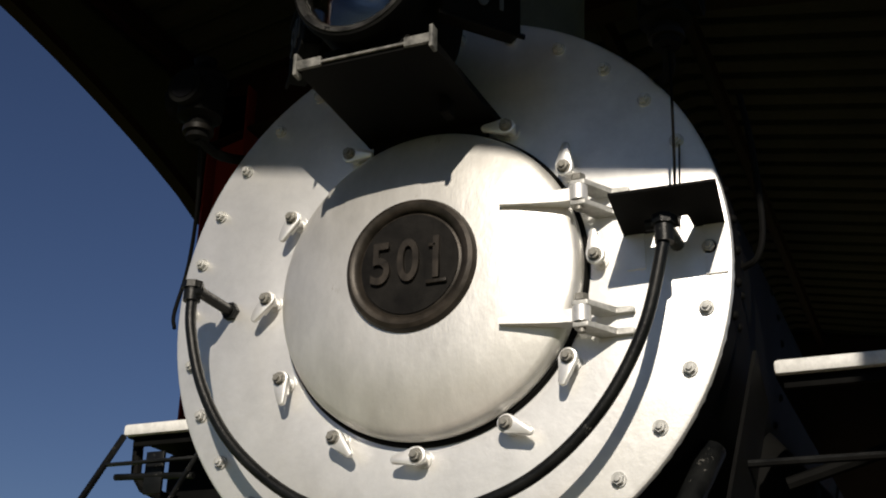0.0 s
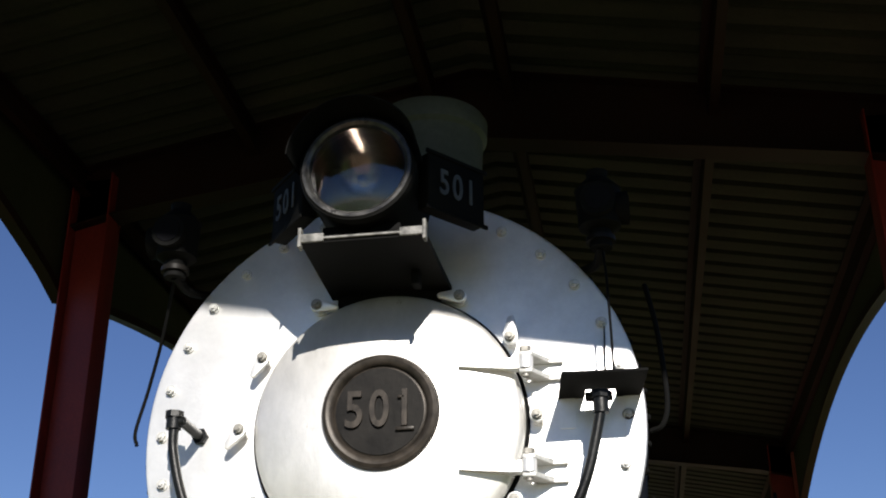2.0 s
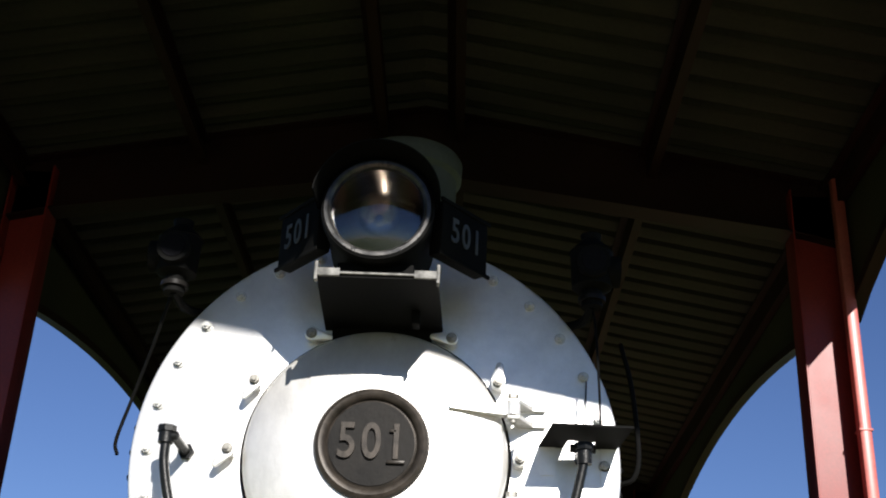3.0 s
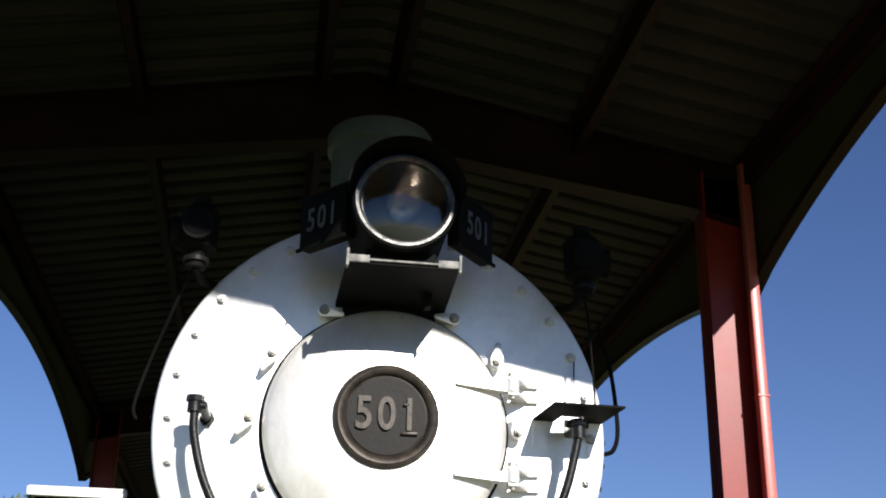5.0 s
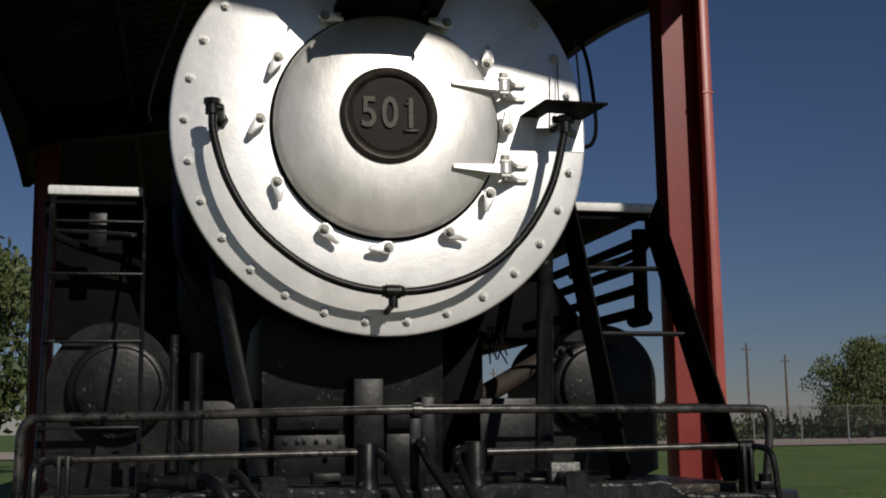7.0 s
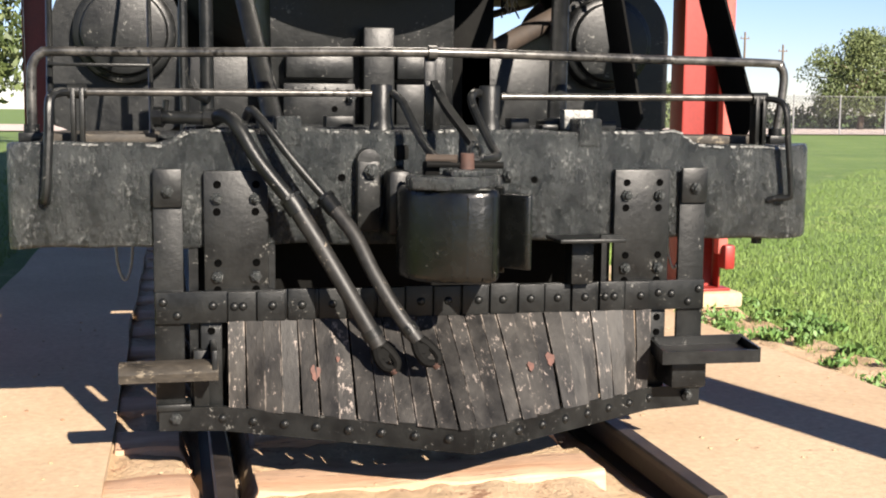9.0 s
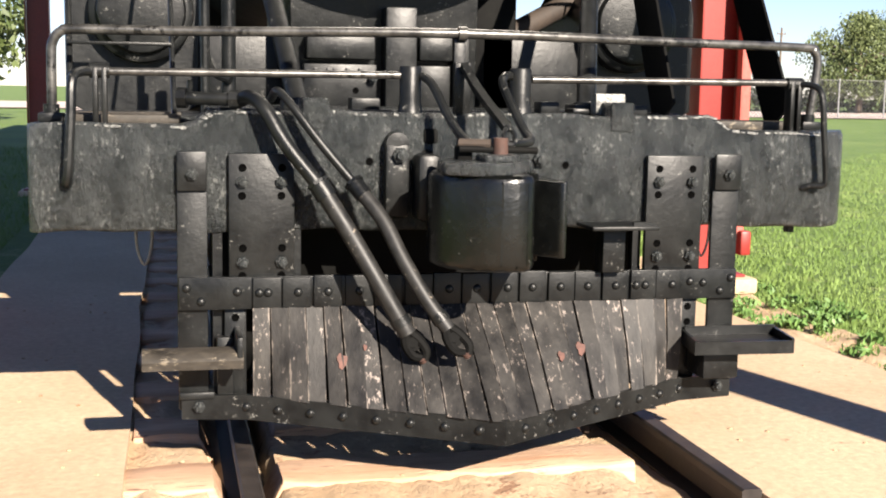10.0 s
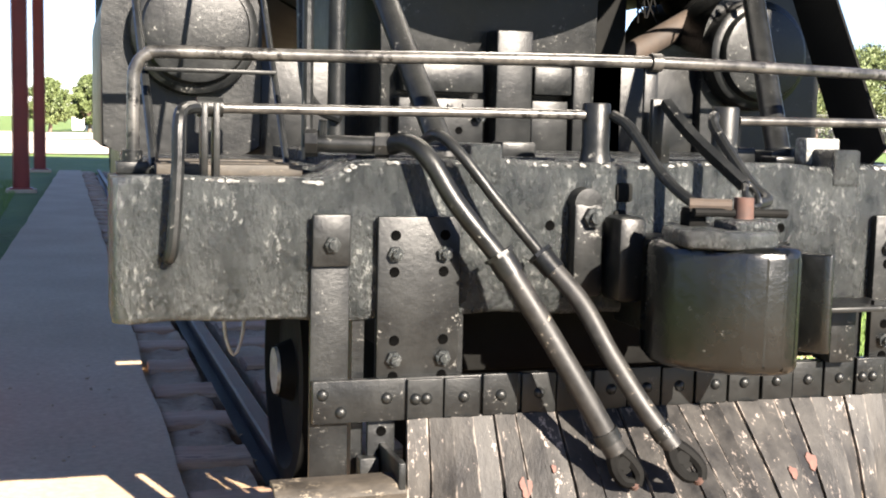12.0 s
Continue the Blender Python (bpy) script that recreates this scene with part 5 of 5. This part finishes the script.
blades("grass", 85000, lawn_area, 0.02, 0.055, BLADE, "short green grass blades on the lawn", "grass")
blades("grass", 14000, lambda r: (-2.3 - 4 * r.random() ** 1.5, r.uniform(2, 22), 0.055), 0.04, 0.10, BLADE, "shaded green grass beside the path", "grass")


def leaf_clump(vs, fs, c, radius, n, size, r, flat=1.0):
    for _ in range(n):
        v = Vector((r.gauss(0, 1), r.gauss(0, 1), r.gauss(0, 1))).normalized() * radius * r.random() ** 0.4
        p = Vector(c) + Vector((v.x, v.y, v.z * flat))
        q = Euler((r.uniform(0, 6.3), r.uniform(0, 6.3), r.uniform(0, 6.3))).to_matrix()
        s = size * r.uniform(0.6, 1.3)
        k = len(vs)
        vs += [p + q @ Vector((-s, 0, 0)), p + q @ Vector((0, -s * 0.45, 0)), p + q @ Vector((s, 0, 0)), p + q @ Vector((0, s * 0.45, 0))]
        fs.append((k, k + 1, k + 2, k + 3))


def mesh_from(name, vs, fs, mat):
    me = bpy.data.meshes.new(name)
    me.from_pydata([tuple(v) for v in vs], [], fs)
    me.materials.append(mat)
    return me


r = random.Random(5)
vs, fs = [], []
for k in range(46):
    x, y = r.uniform(2.22, 3.0), r.uniform(0.7, 4.2)
    if x < 2.75 and y > 3.0 and y < 3.8:
        continue
    leaf_clump(vs, fs, (x, y, 0.11), r.uniform(0.05, 0.13), 55, 0.022, r, 0.4)
tagged(new("weeds", mesh_from("weeds", vs, fs, WEED)), "low leafy weeds along the edge of the slab", "weeds", kind="stuff")


def tree(x, y, height, spread, seed, label, group):
    r = random.Random(seed)
    t = thing("tree", label, "tree", group)
    bm = B()
    tube(bm, [(x, y, -0.1), (x + 0.1, y, height * 0.3), (x + r.uniform(-0.3, 0.3), y, height * 0.75)], lambda q: 0.035 * height * (1 - 0.8 * q) + 0.02, 8, 4)
    tips = []
    for k in range(9):
        a = r.uniform(0, 6.28)
        h0 = height * r.uniform(0.22, 0.55)
        d = spread * r.uniform(0.45, 0.9)
        tip = Vector((x + d * math.cos(a), y + d * math.sin(a), h0 + height * r.uniform(0.1, 0.35)))
        tube(bm, [(x, y, h0), Vector((x, y, h0)).lerp(tip, 0.5) + Vector((0, 0, 0.2)), tip], lambda q: 0.012 * height * (1 - 0.8 * q) + 0.01, 6, 3)
        tips.append(tip)
    part("trunk", bm, BARK, t)
    vs, fs = [], []
    for k in range(105):
        a, q = r.uniform(0, 6.28), r.random() ** 0.6
        h = r.random()
        prof = math.sin(math.pi * min(1, 0.12 + 0.9 * h)) ** 0.7
        c = (x + spread * q * prof * math.cos(a), y + spread * q * prof * math.sin(a), height * (0.22 + 0.72 * h))
        leaf_clump(vs, fs, c, spread * r.uniform(0.14, 0.3), 150, 0.09 + 0.008 * height, r, 0.8)
    for tip in tips:
        leaf_clump(vs, fs, tip, spread * 0.25, 110, 0.09 + 0.008 * height, r, 0.8)
    ob = new("crown", mesh_from("crown", vs, fs, LEAF))
    ob.parent = t


tree(54.5, 85, 8.0, 5.2, 1, "broad green tree beyond the fence", "trees beyond the fence")
tree(61.5, 88, 9.8, 6.0, 2, "tall green tree beyond the fence", "trees beyond the fence")
tree(68.5, 90, 9.2, 6.0, 3, "round green tree beyond the fence", "trees beyond the fence")
tree(76, 92, 9.8, 6.0, 4, "green tree with an uneven crown beyond the fence", "trees beyond the fence")
tree(45, 100, 4.2, 3.4, 5, "low green bushy tree far beyond the fence", "trees beyond the fence")
tree(38, 104, 3.6, 3.0, 6, "low green bushy tree far beyond the fence", "trees beyond the fence")
tree(-9.0, 40, 9.2, 4.3, 7, "tall green tree at the far end of the lawn", "trees behind the shelter")
tree(-15, 44, 8.0, 4.6, 8, "green tree at the far end of the lawn", "trees behind the shelter")
tree(-2.4, 85, 3.9, 1.7, 9, "green tree beside the far road", "trees behind the shelter")
tree(0.4, 92, 4.5, 1.6, 10, "small green tree near the far house", "trees behind the shelter")
tree(4.2, 98, 5.0, 2.6, 12, "small green tree near the far house", "trees behind the shelter")

# ---- far things ----
sheet("yard", -5.5, 7, 39, 79, 0.10, GRAVEL, 12, 30, 0.02, "pale gravel yard past the end of the slab", "yard")
sheet("road", -120, 200, 62, 88, 0.12, GRAVEL, 40, 6, 0.03, "pale gravel bed and road beyond the lawn", "road")
fence = thing("chain_link_fence", "chain-link fence with galvanised posts along the gravel", "fence")
FENCE_X = [8 + 3.2 * k for k in range(26)]
for x in FENCE_X:
    part("fence_post", rod(B(), (x, 64, 0), (x, 64, 2.55), 0.05, n=8), GALV, fence)
bm = B()
rod(bm, (FENCE_X[0], 64, 2.45), (FENCE_X[-1], 64, 2.45), 0.014, n=6)
part("fence_rail", bm, GALV, fence)
bm = B()
x = FENCE_X[0]
while x < FENCE_X[-1]:
    for d in (-1, 1):
        p = [(x, 64, 0.05), (x + d * 2.4, 64, 2.45)]
        rod(bm, p[0], p[1], 0.012, n=3, caps=False)
    x += 0.22
part("fence_wire", bm, MESHGREY, fence)
vs, fs = [], []
r = random.Random(21)
for k in range(230):
    leaf_clump(vs, fs, (20 + 80 * k / 230 + r.uniform(-1, 1), 94 + r.uniform(-2, 2), r.uniform(0.3, 1.6)), r.uniform(0.7, 1.3), 26, 0.3, r)
tagged(new("hedge", mesh_from("hedge", vs, fs, LEAF)), "dark far hedge beyond the fence", "hedge", kind="stuff")
for x, y, h in ((60.8, 110, 8.4), (56.5, 110, 9.6), (40, 150, 9.0), (-20, 120, 9.0)):
    pole = part("utility_pole", rod(B(), (x, y, -0.1), (x, y, h), 0.14, 0.1, n=10), BARK, None, "grey wooden utility pole in the distance")
    tagged(pole, category="utility pole", group="far utility poles")
    part("crossarm", box(B(), (x - 0.5, y - 0.06, h - 0.7), (x + 0.5, y + 0.06, h - 0.6)), BARK, pole)
    for d in (-0.42, 0.42):
        part("insulator", rod(B(), (x + d, y, h - 0.6), (x + d, y, h - 0.44), 0.05, n=8), GALV, pole)
house = thing("house", "small far house with a red roof", "house")
part("wall", box(B(), (-0.75, 104, 0), (0.95, 107, 1.35)), PLASTER, house)
bm = B()
prism(bm, [(-0.95, 1.35), (1.15, 1.35), (0.1, 1.95)], 103.7, 107.3)
part("roof", bm, RUST, house)
part("door", box(B(), (-0.45, 103.96, 0), (-0.1, 104, 1.1)), WHITE, house)
part("window", box(B(), (0.25, 103.96, 0.5), (0.7, 104, 1.0)), SOOT, house)
